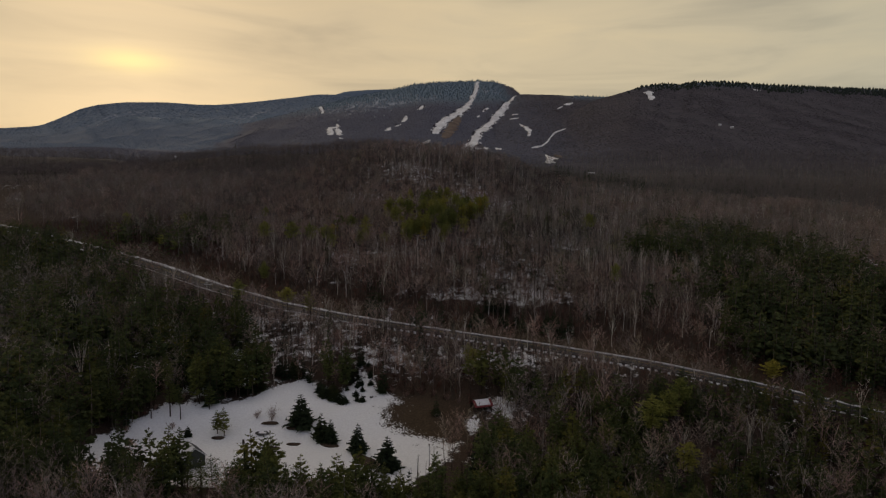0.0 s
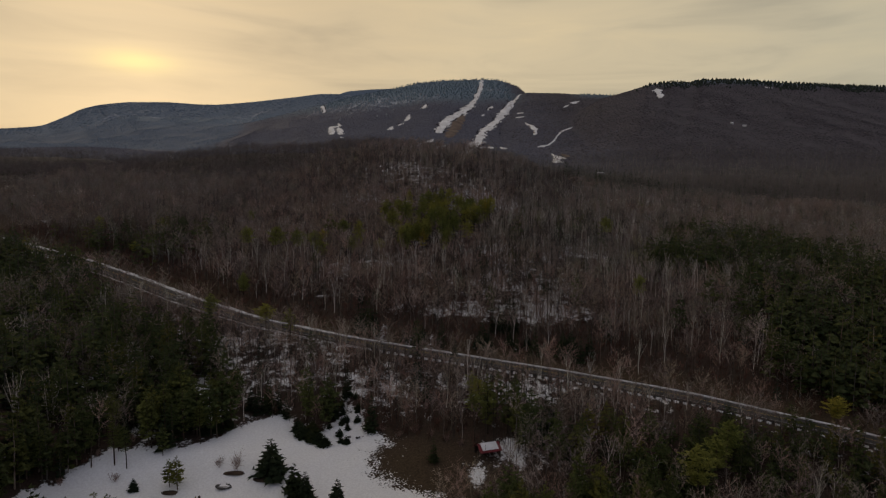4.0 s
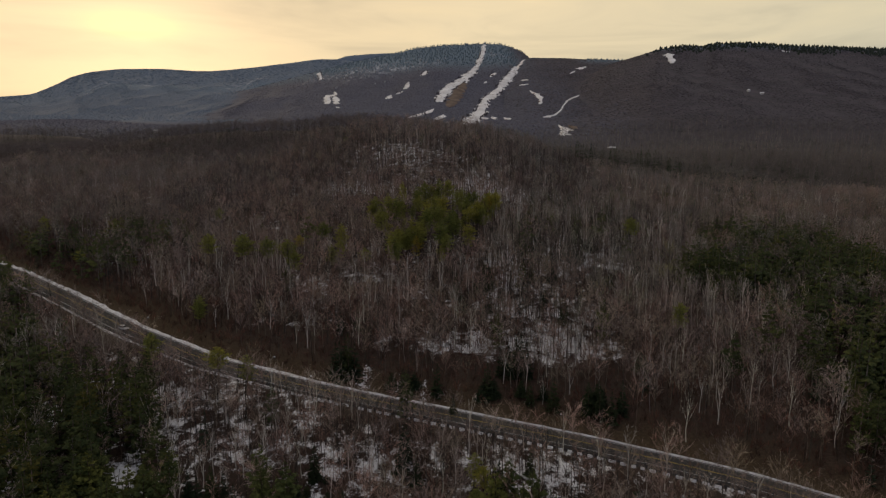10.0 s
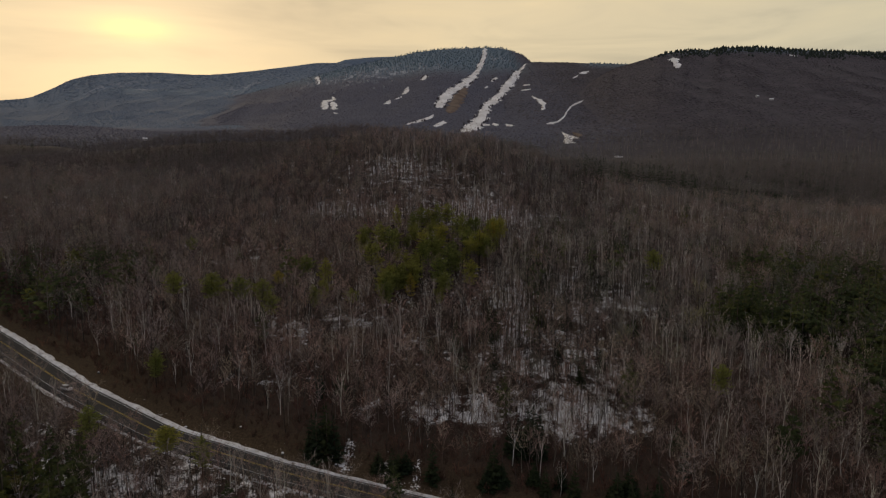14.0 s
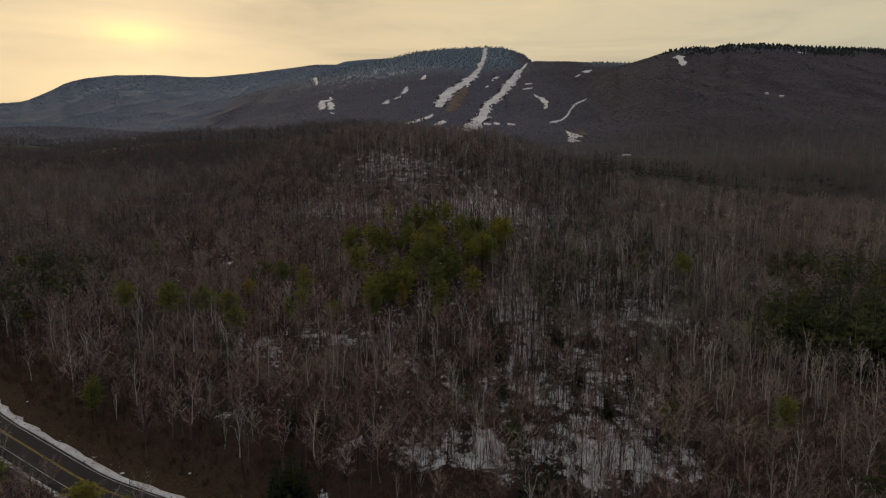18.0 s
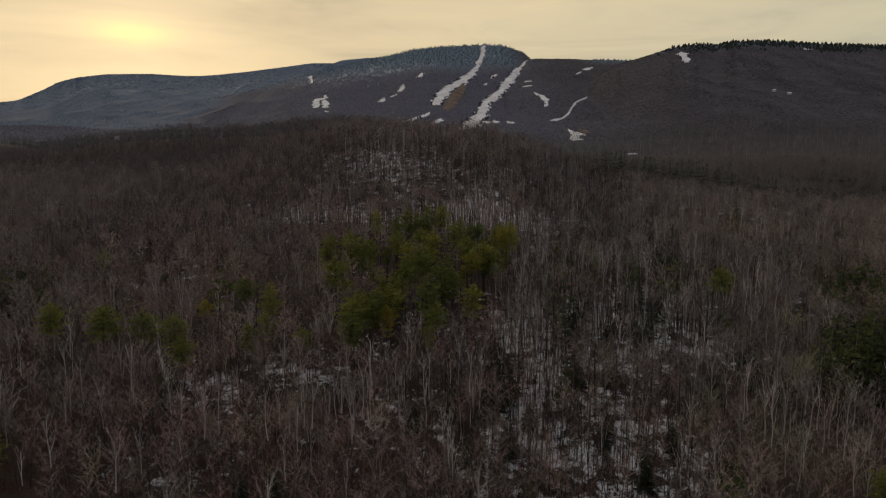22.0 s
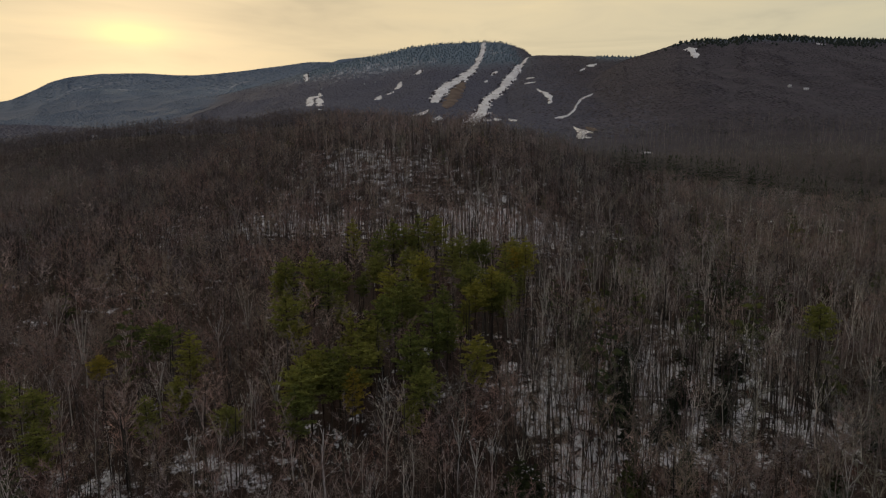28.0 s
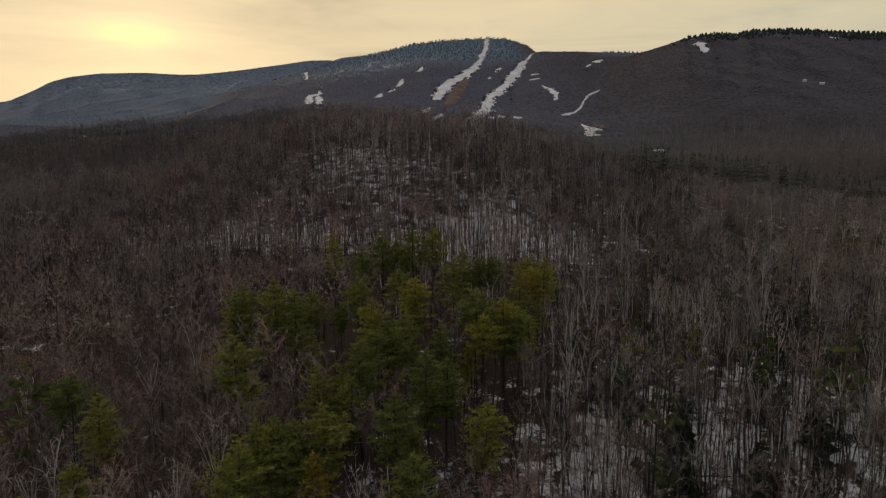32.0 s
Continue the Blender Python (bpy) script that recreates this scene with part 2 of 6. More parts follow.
M_BARK = bark("grey_brown_bark", (0.070, 0.058, 0.051), (0.220, 0.192, 0.168), 1.5, "tint", 1.0, GREY_HAZE_WOOD)
M_TWIG = bark("bare_twigs", (0.222, 0.168, 0.148), (0.470, 0.376, 0.334), 1.5, "tint", 1.0, GREY_HAZE_WOOD)
M_TWIG_VALE = bark("bare_vale_twigs", (0.147, 0.131, 0.114), (0.276, 0.248, 0.220), 0.5, "tint", 0.6, FAR_HAZE_GREY)
M_TWIG_FAR = bark("bare_crest_twigs", (0.132, 0.101, 0.092), (0.242, 0.190, 0.175), 0.5, "tint", 0.6, FAR_HAZE_GREY)
M_POLE = bark("dark_sapling_bark", (0.026, 0.023, 0.020), (0.078, 0.068, 0.059))
M_CREST_POLE = bark("crest_trunk_bark", (0.040, 0.034, 0.031), (0.120, 0.102, 0.092))
M_BIRCH = bark("pale_birch_bark", (0.42, 0.39, 0.345), (0.76, 0.72, 0.655), 2.5, "tint", 0.45)
M_BIRCH_TWIG = bark("birch_twigs", (0.36, 0.32, 0.28), (0.66, 0.60, 0.53), 2.5, "tint", 0.5)
M_NEEDLE = needles("pine_needles", (0.030, 0.043, 0.018), (0.112, 0.126, 0.042))
M_FIR = needles("fir_needles", (0.018, 0.031, 0.017), (0.056, 0.076, 0.040))
M_HAZEWOOD = bark("blue_grey_far_wood", *RIDGE_HAZE_WOOD, 0.012, "tint", 0.12)
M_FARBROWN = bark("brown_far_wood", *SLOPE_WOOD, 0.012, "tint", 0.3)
M_FARWOOD = bark("far_bare_wood", *HILL_HAZE_WOOD, 0.012, "tint", 0.22)
M_FARFIR = needles("far_conifers", *FIR_HAZE_WOOD, "tint", 0.3)
M_TOPFIR = needles("slope_top_needles", (0.030, 0.042, 0.036), (0.056, 0.072, 0.060), "tint", 0.5)
M_PALE_POLE = bark("pale_far_trunks", (0.17, 0.15, 0.145), (0.34, 0.31, 0.30))
M_FROST = bark("frosted_wood", (0.20, 0.21, 0.24), (0.36, 0.38, 0.42), 0.05, "tint", 0.4)
# the ridge's conifers carry its haze in their blue too
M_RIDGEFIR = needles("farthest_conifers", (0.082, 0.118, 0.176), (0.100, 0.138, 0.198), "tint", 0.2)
M_BRUSH = bark("red_brown_brush", (0.065, 0.034, 0.027), (0.150, 0.085, 0.064))

# ---- the lie of the land ----
ROAD_X = np.array([-420, -300, -240, -200, -160, -120, -80, -40, 0, 40, 80, 120, 160, 220, 320.0])
ROAD_Y = np.array([462, 389, 353, 329, 301, 272.7, 250, 234.8, 222.7, 209.3, 192.6, 171.2, 146, 105, 35.0])
ROAD_Z = np.array([60, 50.6, 44.3, 40, 35, 29, 23.1, 19.1, 15.9, 13.3, 10.6, 6.5, 1.6, -4, -10.0])
HILL_S = np.array([-400, -220, -110, -70, -45, -22, -9, 9, 16, 60, 110, 160, 220, 290, 340, 390, 450, 600, 900.0])
HILL_Z = np.array([-30, -26, -21, -19, -13, -5, 0, 0, 4, 20, 33, 43, 57, 86, 98, 102, 98, 84, 78.0])
LEFT_FALL = 30
EYE_X, EYE_Y, EYE_Z = 3.5, 120.0, 97.0
# crests of the mountains: tangent of the bearing, tangent of the height above the eye's level
WEST_CREST = [(-1.6, 0.03), (-1.0, 0.07), (-0.75, 0.096), (-0.703, 0.1), (-0.655, 0.103), (-0.616, 0.1185), (-0.59, 0.131), (-0.56, 0.138), (-0.512, 0.1428),
              (-0.444, 0.1428), (-0.394, 0.1395), (-0.368, 0.1393), (-0.309, 0.1445), (-0.24, 0.153), (-0.202, 0.1578), (-0.172, 0.1578), (-0.1, 0.15),
              (0.1, 0.12), (0.4, 0.05)]
BACK_CREST = [(-0.7, 0.02), (-0.4, 0.1), (-0.2, 0.15), (-0.174, 0.157), (-0.155, 0.163), (-0.12, 0.1662), (-0.08, 0.168), (-0.03, 0.165), (0.1, 0.13), (0.3, 0.08)]
PEAK_CREST = [(-0.75, 0.05), (-0.5, 0.07), (-0.42, 0.09), (-0.365, 0.1014), (-0.323, 0.111), (-0.28, 0.1214), (-0.238, 0.1327), (-0.187, 0.1454), (-0.154, 0.1542),
              (-0.12, 0.1613), (-0.078, 0.17), (-0.045, 0.178), (-0.003, 0.1825), (0.06, 0.1848), (0.085, 0.1845), (0.103, 0.18), (0.12, 0.173), (0.131, 0.164),
              (0.155, 0.145), (0.3, 0.1)]
SADDLE_CREST = [(-0.05, 0.05), (0.05, 0.1), (0.1, 0.145), (0.121, 0.158), (0.135, 0.1635), (0.187, 0.1628), (0.22, 0.1612), (0.27, 0.16), (0.31, 0.16), (0.5, 0.12)]
EAST_CREST = [(0.05, 0.03), (0.15, 0.08), (0.22, 0.13), (0.264, 0.155), (0.295, 0.164), (0.313, 0.1695), (0.341, 0.1785), (0.38, 0.1838), (0.412, 0.1815),
              (0.433, 0.187), (0.487, 0.188), (0.545, 0.184), (0.65, 0.18), (0.77, 0.1775), (0.9, 0.17), (1.3, 0.14)]
RIDGES = [(3300, 1350, WEST_CREST), (4000, 3000, BACK_CREST), (2300, 1080, PEAK_CREST), (1950, 1000, SADDLE_CREST), (1680, 900, EAST_CREST)]
# the brow that closes the hill: bearing in x, what it adds to the height
BROW_X = np.array([-700, -480, -350, -305, -260, -210, -120, 0, 70, 140, 219, 278, 340, 420.0])
BROW_Z = np.array([0, 3, 15, 18, 18, 13, 6.5, 2, 5.5, 12, 10, 5, 0, 0.0])


def ripple(x, y, size, seed, count=7):
    """Smooth random swell of about that size, between -1 and 1."""
    r = np.random.RandomState(seed)
    out = 0
    for _ in range(count):
        a, f, p = r.uniform(0, 2 * np.pi), r.uniform(0.6, 1.6) * 2 * np.pi / size, r.uniform(0, 2 * np.pi)
        out = out + np.sin((x * np.cos(a) + y * np.sin(a)) * f + p)
    return out / (0.55 * count)


def smooth(t):
    t = np.clip(t, 0, 1)
    return t * t * (3 - 2 * t)


def bell(x, y, cx, cy, rx, ry):
    return np.exp(-((x - cx) / rx) ** 2 - ((y - cy) / ry) ** 2)


def off_road(x, y):
    """How far uphill of the road's middle line a place lies, square to it."""
    yr = np.interp(x, ROAD_X, ROAD_Y)
    slope = (np.interp(x + 6, ROAD_X, ROAD_Y) - np.interp(x - 6, ROAD_X, ROAD_Y)) / 12
    return (y - yr) / np.sqrt(1 + slope**2)


def height(x, y):
    x, y = np.asarray(x, float), np.asarray(y, float)
    s = off_road(x, y)
    near = np.interp(x, ROAD_X, ROAD_Z) + np.interp(s, HILL_S, HILL_Z)
    for d in (-4, 4):      # rounds the bends of the profile
        near = near + np.interp(x, ROAD_X, ROAD_Z) + np.interp(s + d * np.clip(np.abs(s) / 30, 0, 3), HILL_S, HILL_Z)
    near = near / 3
    near = near + 3.5 * bell(x, y, 2, 352, 40, 45)                # the knob under the pines
    near = near - LEFT_FALL * smooth((-x - 60) / 260) * smooth((s - 60) / 200)
    near = near - 13 * smooth((x - 15) / 90) * smooth((s - 170) / 130)
    near = near - 16 * smooth((x - 120) / 220) * smooth((y - 330) / 150)     # the hill falls off to the right
    rough = smooth((np.abs(s) - 11) / 25)
    near = near + rough * (1.1 * ripple(x, y, 55, 3) + 0.4 * ripple(x, y, 17, 4))
    flat = smooth((165 - y) / 20) * smooth((y - 90) / 20) * smooth((x + 125) / 25) * smooth((22 - x) / 15)
    near = near * (1 - 0.9 * flat) + 0.9 * flat * (-3.2)
    near = near * (1 - smooth((-s - 130) / 120)) - 4 * smooth((-s - 130) / 120)
    # the country beyond, up to the mountains' feet
    far = 84 + 0.135 * np.minimum(y - 700, 800) + 7 * ripple(x, y, 420, 5)
    right = np.clip(x - 60, 0, 170)
    k = smooth((y - 600 - 0.25 * np.maximum(-x, 0) + right) / (260 + 0.4 * right))
    base = near * (1 - k) + far * k
    base = base + np.interp(x, BROW_X, BROW_Z) * np.exp(-((y - 660) / np.where(y < 660, np.interp(x, [0, 90], [85, 36]), 130)) ** 2)
    base = base - 14 * bell(x, y, 270, 1000, 130, 150) - 5 * bell(x, y, 225, 520, 60, 36) - 3 * bell(x, y, 125, 560, 40, 28) + 4 * bell(x, y, 188, 612, 30, 22) + 8 * bell(x, y, 305, 626, 55, 24)
    return np.maximum(base, ridge_heights(x, y).max(0))


def ridge_heights(x, y):
    """Height of each mountain over a place; far below the ground where it does not reach."""
    x, y = np.asarray(x, float), np.asarray(y, float)
    u = (x - EYE_X) / np.maximum(y - EYE_Y, 60)
    out = []
    for yc, yb, crest in RIDGES:
        e = np.array(crest)
        top = EYE_Z - 2.5 + np.interp(u, e[:, 0], e[:, 1]) * (yc - EYE_Y)
        foot = 84 + 0.135 * min(yb - 700, 800)
        t = (y - yb) / (yc - yb)
        rise = np.where(t < 1, np.clip(t, 0, 1) ** 1.15, np.clip(1 - (t - 1) * 1.2, 0, 1))
        shape = np.clip(t, 0, 1) * np.clip(1.02 - t, 0, 1)
        gully = (ripple(x, y * 0.35, 240, int(yc)) * 11 + ripple(x, y * 0.5, 110, int(yc) + 1) * 2.5) * shape * 3
        out.append(np.where((t > 0) & (y > 750), foot + (top - foot) * rise + gully, -50))
    return np.array(out)


# middle lines of the open ski runs on the far slopes, with the half width at each point
PEAK_RUNS = [
             [(133, 2264, 4.9), (122, 2133, 7.4), (110, 2015, 7.0), (96, 1915, 5.8), (77, 1822, 11.0), (62, 1758, 15.1), (49, 1704, 13.2), (24, 1626, 12.5), (3, 1536, 14.4), (-6, 1470, 11.3), (-11, 1415, 8.4)],
             [(-22, 1352, 5.7), (-40, 1309, 6.7), (-56, 1288, 8.7), (-71, 1272, 6.5)], [(-2, 1290, 4.4), (-17, 1242, 4.2)],
             [(232, 1960, 4.2), (204, 1880, 8.5), (154, 1665, 12.0), (135, 1605, 11.5), (112, 1528, 12.6), (100, 1491, 12.4), (86, 1449, 9.9), (75, 1359, 11.5), (66, 1304, 13.3), (53, 1254, 14.8), (37, 1179, 11.9)]]
UPPER_RUNS = [[(112, 1253, 3.2), (123, 1228, 5.2)], [(196, 1566, 5.4), (184, 1592, 4.1)], [(-427, 2240, 7.8), (-381, 2038, 4.4)],
              [(-52, 1805, 6.2), (-54, 1731, 7.4)], [(-93, 1695, 3.6), (-96, 1609, 4.1)], [(-102, 1582, 6.8), (-114, 1562, 5.3)],
              [(-127, 1561, 4.0), (-131, 1521, 5.2)], [(132, 1764, 6.1), (117, 1722, 3.7)], [(104, 1677, 4.3), (98, 1662, 4.3)],
              [(538, 1619, 11.1), (530, 1577, 6.7), (517, 1525, 6.5)], [(67, 1269, 5.4), (82, 1244, 7.4)], [(90, 1267, 4.3), (96, 1239, 3.1)],
              [(811, 1617, 7.0), (826, 1608, 6.0)]]
SLOPE_GLADES = [[(184, 1444, 1.3), (189, 1419, 2.9), (195, 1401, 3.7), (195, 1365, 3.4), (194, 1342, 2.1), (188, 1319, 2.2)],
                [(170, 1522, 1.9), (181, 1517, 2.4), (190, 1509, 1.2)],
                [(296, 1462, 1.0), (282, 1437, 1.4), (259, 1371, 1.5), (243, 1331, 1.5), (233, 1305, 1.0), (220, 1262, 1.3), (208, 1234, 1.7), (200, 1222, 2.0)],
                [(203, 1223, 2.8), (195, 1221, 5.5), (188, 1220, 5.5), (180, 1215, 3.2)],
                [(195, 1142, 1.3), (197, 1118, 2.1), (194, 1082, 3.6), (188, 1049, 4.2), (180, 1018, 3.0)]]
SIDE_RUNS = [[(200, 1097, 1.6), (202, 1072, 2.0), (205, 1057, 1.1)], [(186, 1033, 1.9), (190, 1024, 1.9), (193, 1017, 0.9)],
             [(383, 1808, 2.4), (367, 1788, 4.7), (351, 1759, 3.7)], [(338, 1728, 2.0), (316, 1687, 1.4)],
             [(-302, 1677, 4.7), (-284, 1654, 5.9), (-267, 1629, 5.2)], [(-296, 1658, 4.2), (-280, 1585, 5.3), (-269, 1525, 3.6)],
             [(-270, 1618, 3.9), (-256, 1563, 4.9), (-241, 1494, 3.5)], [(-237, 1448, 2.8), (-226, 1436, 2.8)], [(-286, 1715, 1.7), (-267, 1645, 2.6)]]
RUNS = PEAK_RUNS + UPPER_RUNS + SLOPE_GLADES + SIDE_RUNS
# frosted crags and stands on the mountains
FROST = [(-251, 2023, 66, 135), (-325, 2058, 36, 65), (-164, 2002, 69, 85), (-70, 1952, 59, 38), (-1299, 2620, 59, 200), (-1125, 2516, 61, 71), (-761, 2577, 49, 200), (160, 2071, 32, 38), (-400, 2083, 36, 57)]

GLADE = [(-104, 118), (-108, 136), (-106, 146), (-101, 153), (-94, 159), (-86, 162), (-78, 163), (-69, 169), (-61, 180), (-52, 185), (-43, 175), (-36, 181), (-31, 191), (-25, 178), (-12, 175), (6, 169), (10, 158), (4, 146), (-1, 136), (-8, 124), (-14, 115), (-40, 113), (-65, 118)]
ROADSIDE_SNOW = [(-65, 215, 42, 20, 0.2), (-95, 232, 30, 8, 0.2), (-10, 205, 25, 12, 0.2), (26, 197, 16, 10, 0.24), (50, 188, 40, 14, 0.08), (33, 268, 24, 20, 0.19),
                 (18, 285, 16, 14, 0.18), (55, 275, 12, 16, 0.18), (28, 304, 14, 14, 0.22), (27, 328, 12, 14, 0.15), (-22, 261, 9, 7, 0.32), (-69, 276, 15, 8, 0.42),
                 (-60, 300, 22, 9, 0.16), (-7, 298, 11, 6, 0.22)]
SLOPE_SNOW = [(-5, 259, 9, 6, 0.28), (10, 257, 14, 7, 0.3), (42, 254, 14, 8, 0.32), (63, 252, 10, 6, 0.3), (14, 446, 50, 18, 0.44), (-46, 460, 28, 14, 0.28),
              (-18, 500, 66, 38, 0.18), (-150, 470, 45, 40, 0.1), (-40, 548, 60, 24, 0.16), (322, 628, 36, 5, 0.95), (-105, 452, 35, 26, 0.13),
              (-112, 221, 10, 5, 0.8), (-129, 201, 8, 3.5, 0.8), (-80, 189, 3, 5, 0.35)]
HILL_SNOW = [(-89, 171, 6, 4, 0.5), (-112, 192, 6, 3, 0.6), (-84, 195, 3, 5, 0.6), (-74, 186, 3, 5, 0.6), (52, 325, 38, 24, 0.17), (90, 345, 45, 45, 0.03),
             (-42, 313, 30, 8, 0.13), (-5.5, 240, 2.6, 6, 0.9), (-25, 246, 2.8, 7, 0.9), (-14, 241, 2.2, 5, 0.9), (18, 168, 8, 6, 0.5), (-160, 340, 20, 16, 0.2),
             (12, 136, 4, 4, 0.6), (55, 342, 32, 24, 0.13)]
CREST_SNOW = [(9.5, 158, 2.5, 8, 0.8), (4, 146, 4, 5, 0.6), (-3, 150, 7, 3, 0.35), (18, 462, 24, 18, 0.2), (-58, 466, 24, 20, 0.08), (-85, 400, 50, 30, 0.04),
              (46, 346, 20, 18, 0.17), (80, 362, 22, 14, 0.12), (62, 335, 14, 10, 0.07), (77, 322, 14, 8, 0.2), (54, 291, 10, 7, 0.11), (24, 297, 5, 7, 0.22)]
SNOW_SPOTS = ROADSIDE_SNOW + SLOPE_SNOW + HILL_SNOW + CREST_SNOW
BARE_SPOTS = [(-7, 165, 17, 12, 1.35), (2, 151, 8, 9, 1.0), (-18, 142, 12, 3, 0.3), (-110, 296, 40, 22, 0.25), (80, 228, 70, 20, 0.25), (110, 260, 50, 60, 0.15)]


def in_glade(x, y, soft=4.0):
    """1 inside the snowy clearing, 0 outside, with a soft edge."""
    p = np.array(GLADE, float)
    inside, dist = np.zeros(np.shape(x), bool), np.full(np.shape(x), 1e9)
    for (ax, ay), (bx, by) in zip(p, np.roll(p, -1, 0)):
        inside ^= ((ay > y) != (by > y)) & (x < ax + (y - ay) * (bx - ax) / (by - ay + 1e-9))
        t = np.clip(((x - ax) * (bx - ax) + (y - ay) * (by - ay)) / ((bx - ax) ** 2 + (by - ay) ** 2), 0, 1)
        dist = np.minimum(dist, np.hypot(x - ax - t * (bx - ax), y - ay - t * (by - ay)))
    return smooth(0.5 + np.where(inside, dist, -dist) / soft / 2)


def snow_lie(x, y):
    v = 0.27 - 0.015 * smooth((y - 290) / 50) * smooth((520 - y) / 60)
    for cx, cy, rx, ry, w in SNOW_SPOTS:
        v = v + w * bell(x, y, cx, cy, rx, ry)
    v = v + 0.95 * in_glade(x, y)
    for cx, cy, rx, ry, w in BARE_SPOTS:
        v = v - w * bell(x, y, cx, cy, rx, ry)
    v = v - 0.6 * bell(off_road(x, y), 0, 18, 0, 9, 1)
    return v - 0.45 * smooth((y - 560) / 40)


def grid_mesh(name, xs, ys, fn):
    X, Y = np.meshgrid(xs, ys)
    X, Y = X.ravel(), Y.ravel()
    co = np.stack([X, Y, fn(X, Y)], -1)
    nx, ny = len(xs), len(ys)
    a = (np.arange(ny - 1)[:, None] * nx + np.arange(nx - 1)).ravel()
    return raw_mesh(name, co, np.stack([a, a + 1, a + nx + 1, a + nx], -1)), X, Y


def raw_mesh(name, co, faces, smooth_faces=True):
    """A mesh from arrays of places and of faces with one count of corners."""
    me = bpy.data.meshes.new(name)
    co, faces = np.asarray(co, np.float32), np.asarray(faces, np.int32)
    k = faces.shape[1]
    me.vertices.add(len(co))
    me.vertices.foreach_set("co", co.ravel())
    me.loops.add(faces.size)
    me.loops.foreach_set("vertex_index", faces.ravel())
    me.polygons.add(len(faces))
    me.polygons.foreach_set("loop_start", np.arange(len(faces), dtype=np.int32) * k)
    me.polygons.foreach_set("use_smooth", np.full(len(faces), smooth_faces))
    me.update(calc_edges=True)
    return me


def steps(fine_a, fine_b, fine, end_a, end_b, most, grow=1.12):
    mid = list(np.arange(fine_a, fine_b + 0.01, fine))
    for sign, end in ((1, end_b), (-1, end_a)):
        d, side = fine, []
        v = mid[-1] if sign > 0 else mid[0]
        while sign * (end - v) > 0:
            d = min(d * grow, most)
            v += sign * d
            side.append(v)
        mid = mid + side if sign > 0 else side[::-1] + mid
    return np.array(mid)


me, GX, GY = grid_mesh("ground", steps(-170, 150, 3.0, -3400, 3400, 34, 1.06), steps(100, 340, 3.0, -700, 4700, 30, 1.05), height)
RZ_ALL = ridge_heights(GX, GY)
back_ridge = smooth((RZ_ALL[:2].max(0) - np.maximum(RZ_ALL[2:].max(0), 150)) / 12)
frost = sum(bell(GX, GY, *f) for f in FROST)
GH = height(GX, GY)
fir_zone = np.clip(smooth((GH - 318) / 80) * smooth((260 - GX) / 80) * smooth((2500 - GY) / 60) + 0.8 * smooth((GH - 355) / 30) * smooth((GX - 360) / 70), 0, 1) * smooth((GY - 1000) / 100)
# far, fir and ridge set how much painted haze the ground takes
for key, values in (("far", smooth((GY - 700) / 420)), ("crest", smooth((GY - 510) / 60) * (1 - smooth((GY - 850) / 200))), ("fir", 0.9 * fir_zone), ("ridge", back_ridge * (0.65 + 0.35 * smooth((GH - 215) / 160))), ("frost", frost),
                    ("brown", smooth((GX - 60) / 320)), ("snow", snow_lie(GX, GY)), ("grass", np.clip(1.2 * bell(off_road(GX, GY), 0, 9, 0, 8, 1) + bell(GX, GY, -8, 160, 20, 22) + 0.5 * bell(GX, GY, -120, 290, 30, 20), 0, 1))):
    at = me.attributes.new(key, "FLOAT", "POINT")
    at.data.foreach_set("value", np.asarray(values, np.float32))
me.materials.append(M_GROUND)
ground = tagged(new("ground", me), "wooded hills and mountains with leaf litter and patchy snow", "ground", kind="structure")


# ---- helpers for things ----
def part(name, mesh, material, parent=None, label=""):
    """One mesh object, under a thing or a part when a parent is given."""
    if isinstance(mesh, bmesh.types.BMesh):
        bm, mesh = mesh, bpy.data.meshes.new(name)
        bm.to_mesh(mesh)
        bm.free()
    if material and not mesh.materials:
        mesh.materials.append(material)
    ob = new(name, mesh)
    if parent:
        ob.parent = parent
    if label:
        ob["label"] = label
    return ob


def box(bm, x0, x1, y0, y1, z0, z1, bevel=0.0, spin=0.0):
    made = bmesh.ops.create_cube(bm, size=1.0, matrix=Matrix.Translation(((x0 + x1) / 2, (y0 + y1) / 2, (z0 + z1) / 2)) @ pose(0, 0, 0, 0, 0, spin) @ Matrix.Diagonal((x1 - x0, y1 - y0, z1 - z0, 1)))
    if bevel:
        bmesh.ops.bevel(bm, geom=list({e for v in made["verts"] for e in v.link_edges}), offset=bevel, segments=1, affect="EDGES")
    return bm


# ---- the road ----
def road_line(step=3.0):
    """The road's middle line at even steps, as places and directions."""
    fine = np.arange(-400, 300, 1.0)
    y = np.interp(fine, ROAD_X, ROAD_Y)
    for _ in range(40):
        y[1:-1] = (y[:-2] + 2 * y[1:-1] + y[2:]) / 4
    run = np.r_[0, np.cumsum(np.hypot(np.diff(fine), np.diff(y)))]
    at = np.arange(0, run[-1], step)
    px, py = np.interp(at, run, fine), np.interp(at, run, y)
    dx, dy = np.gradient(px), np.gradient(py)
    n = np.hypot(dx, dy)
    return px, py, dx / n, dy / n, at


RX, RY, RDX, RDY, RAT = road_line()
RZ = np.interp(RX, ROAD_X, ROAD_Z)
for _ in range(12):
    RZ[1:-1] = (RZ[:-2] + 2 * RZ[1:-1] + RZ[2:]) / 4


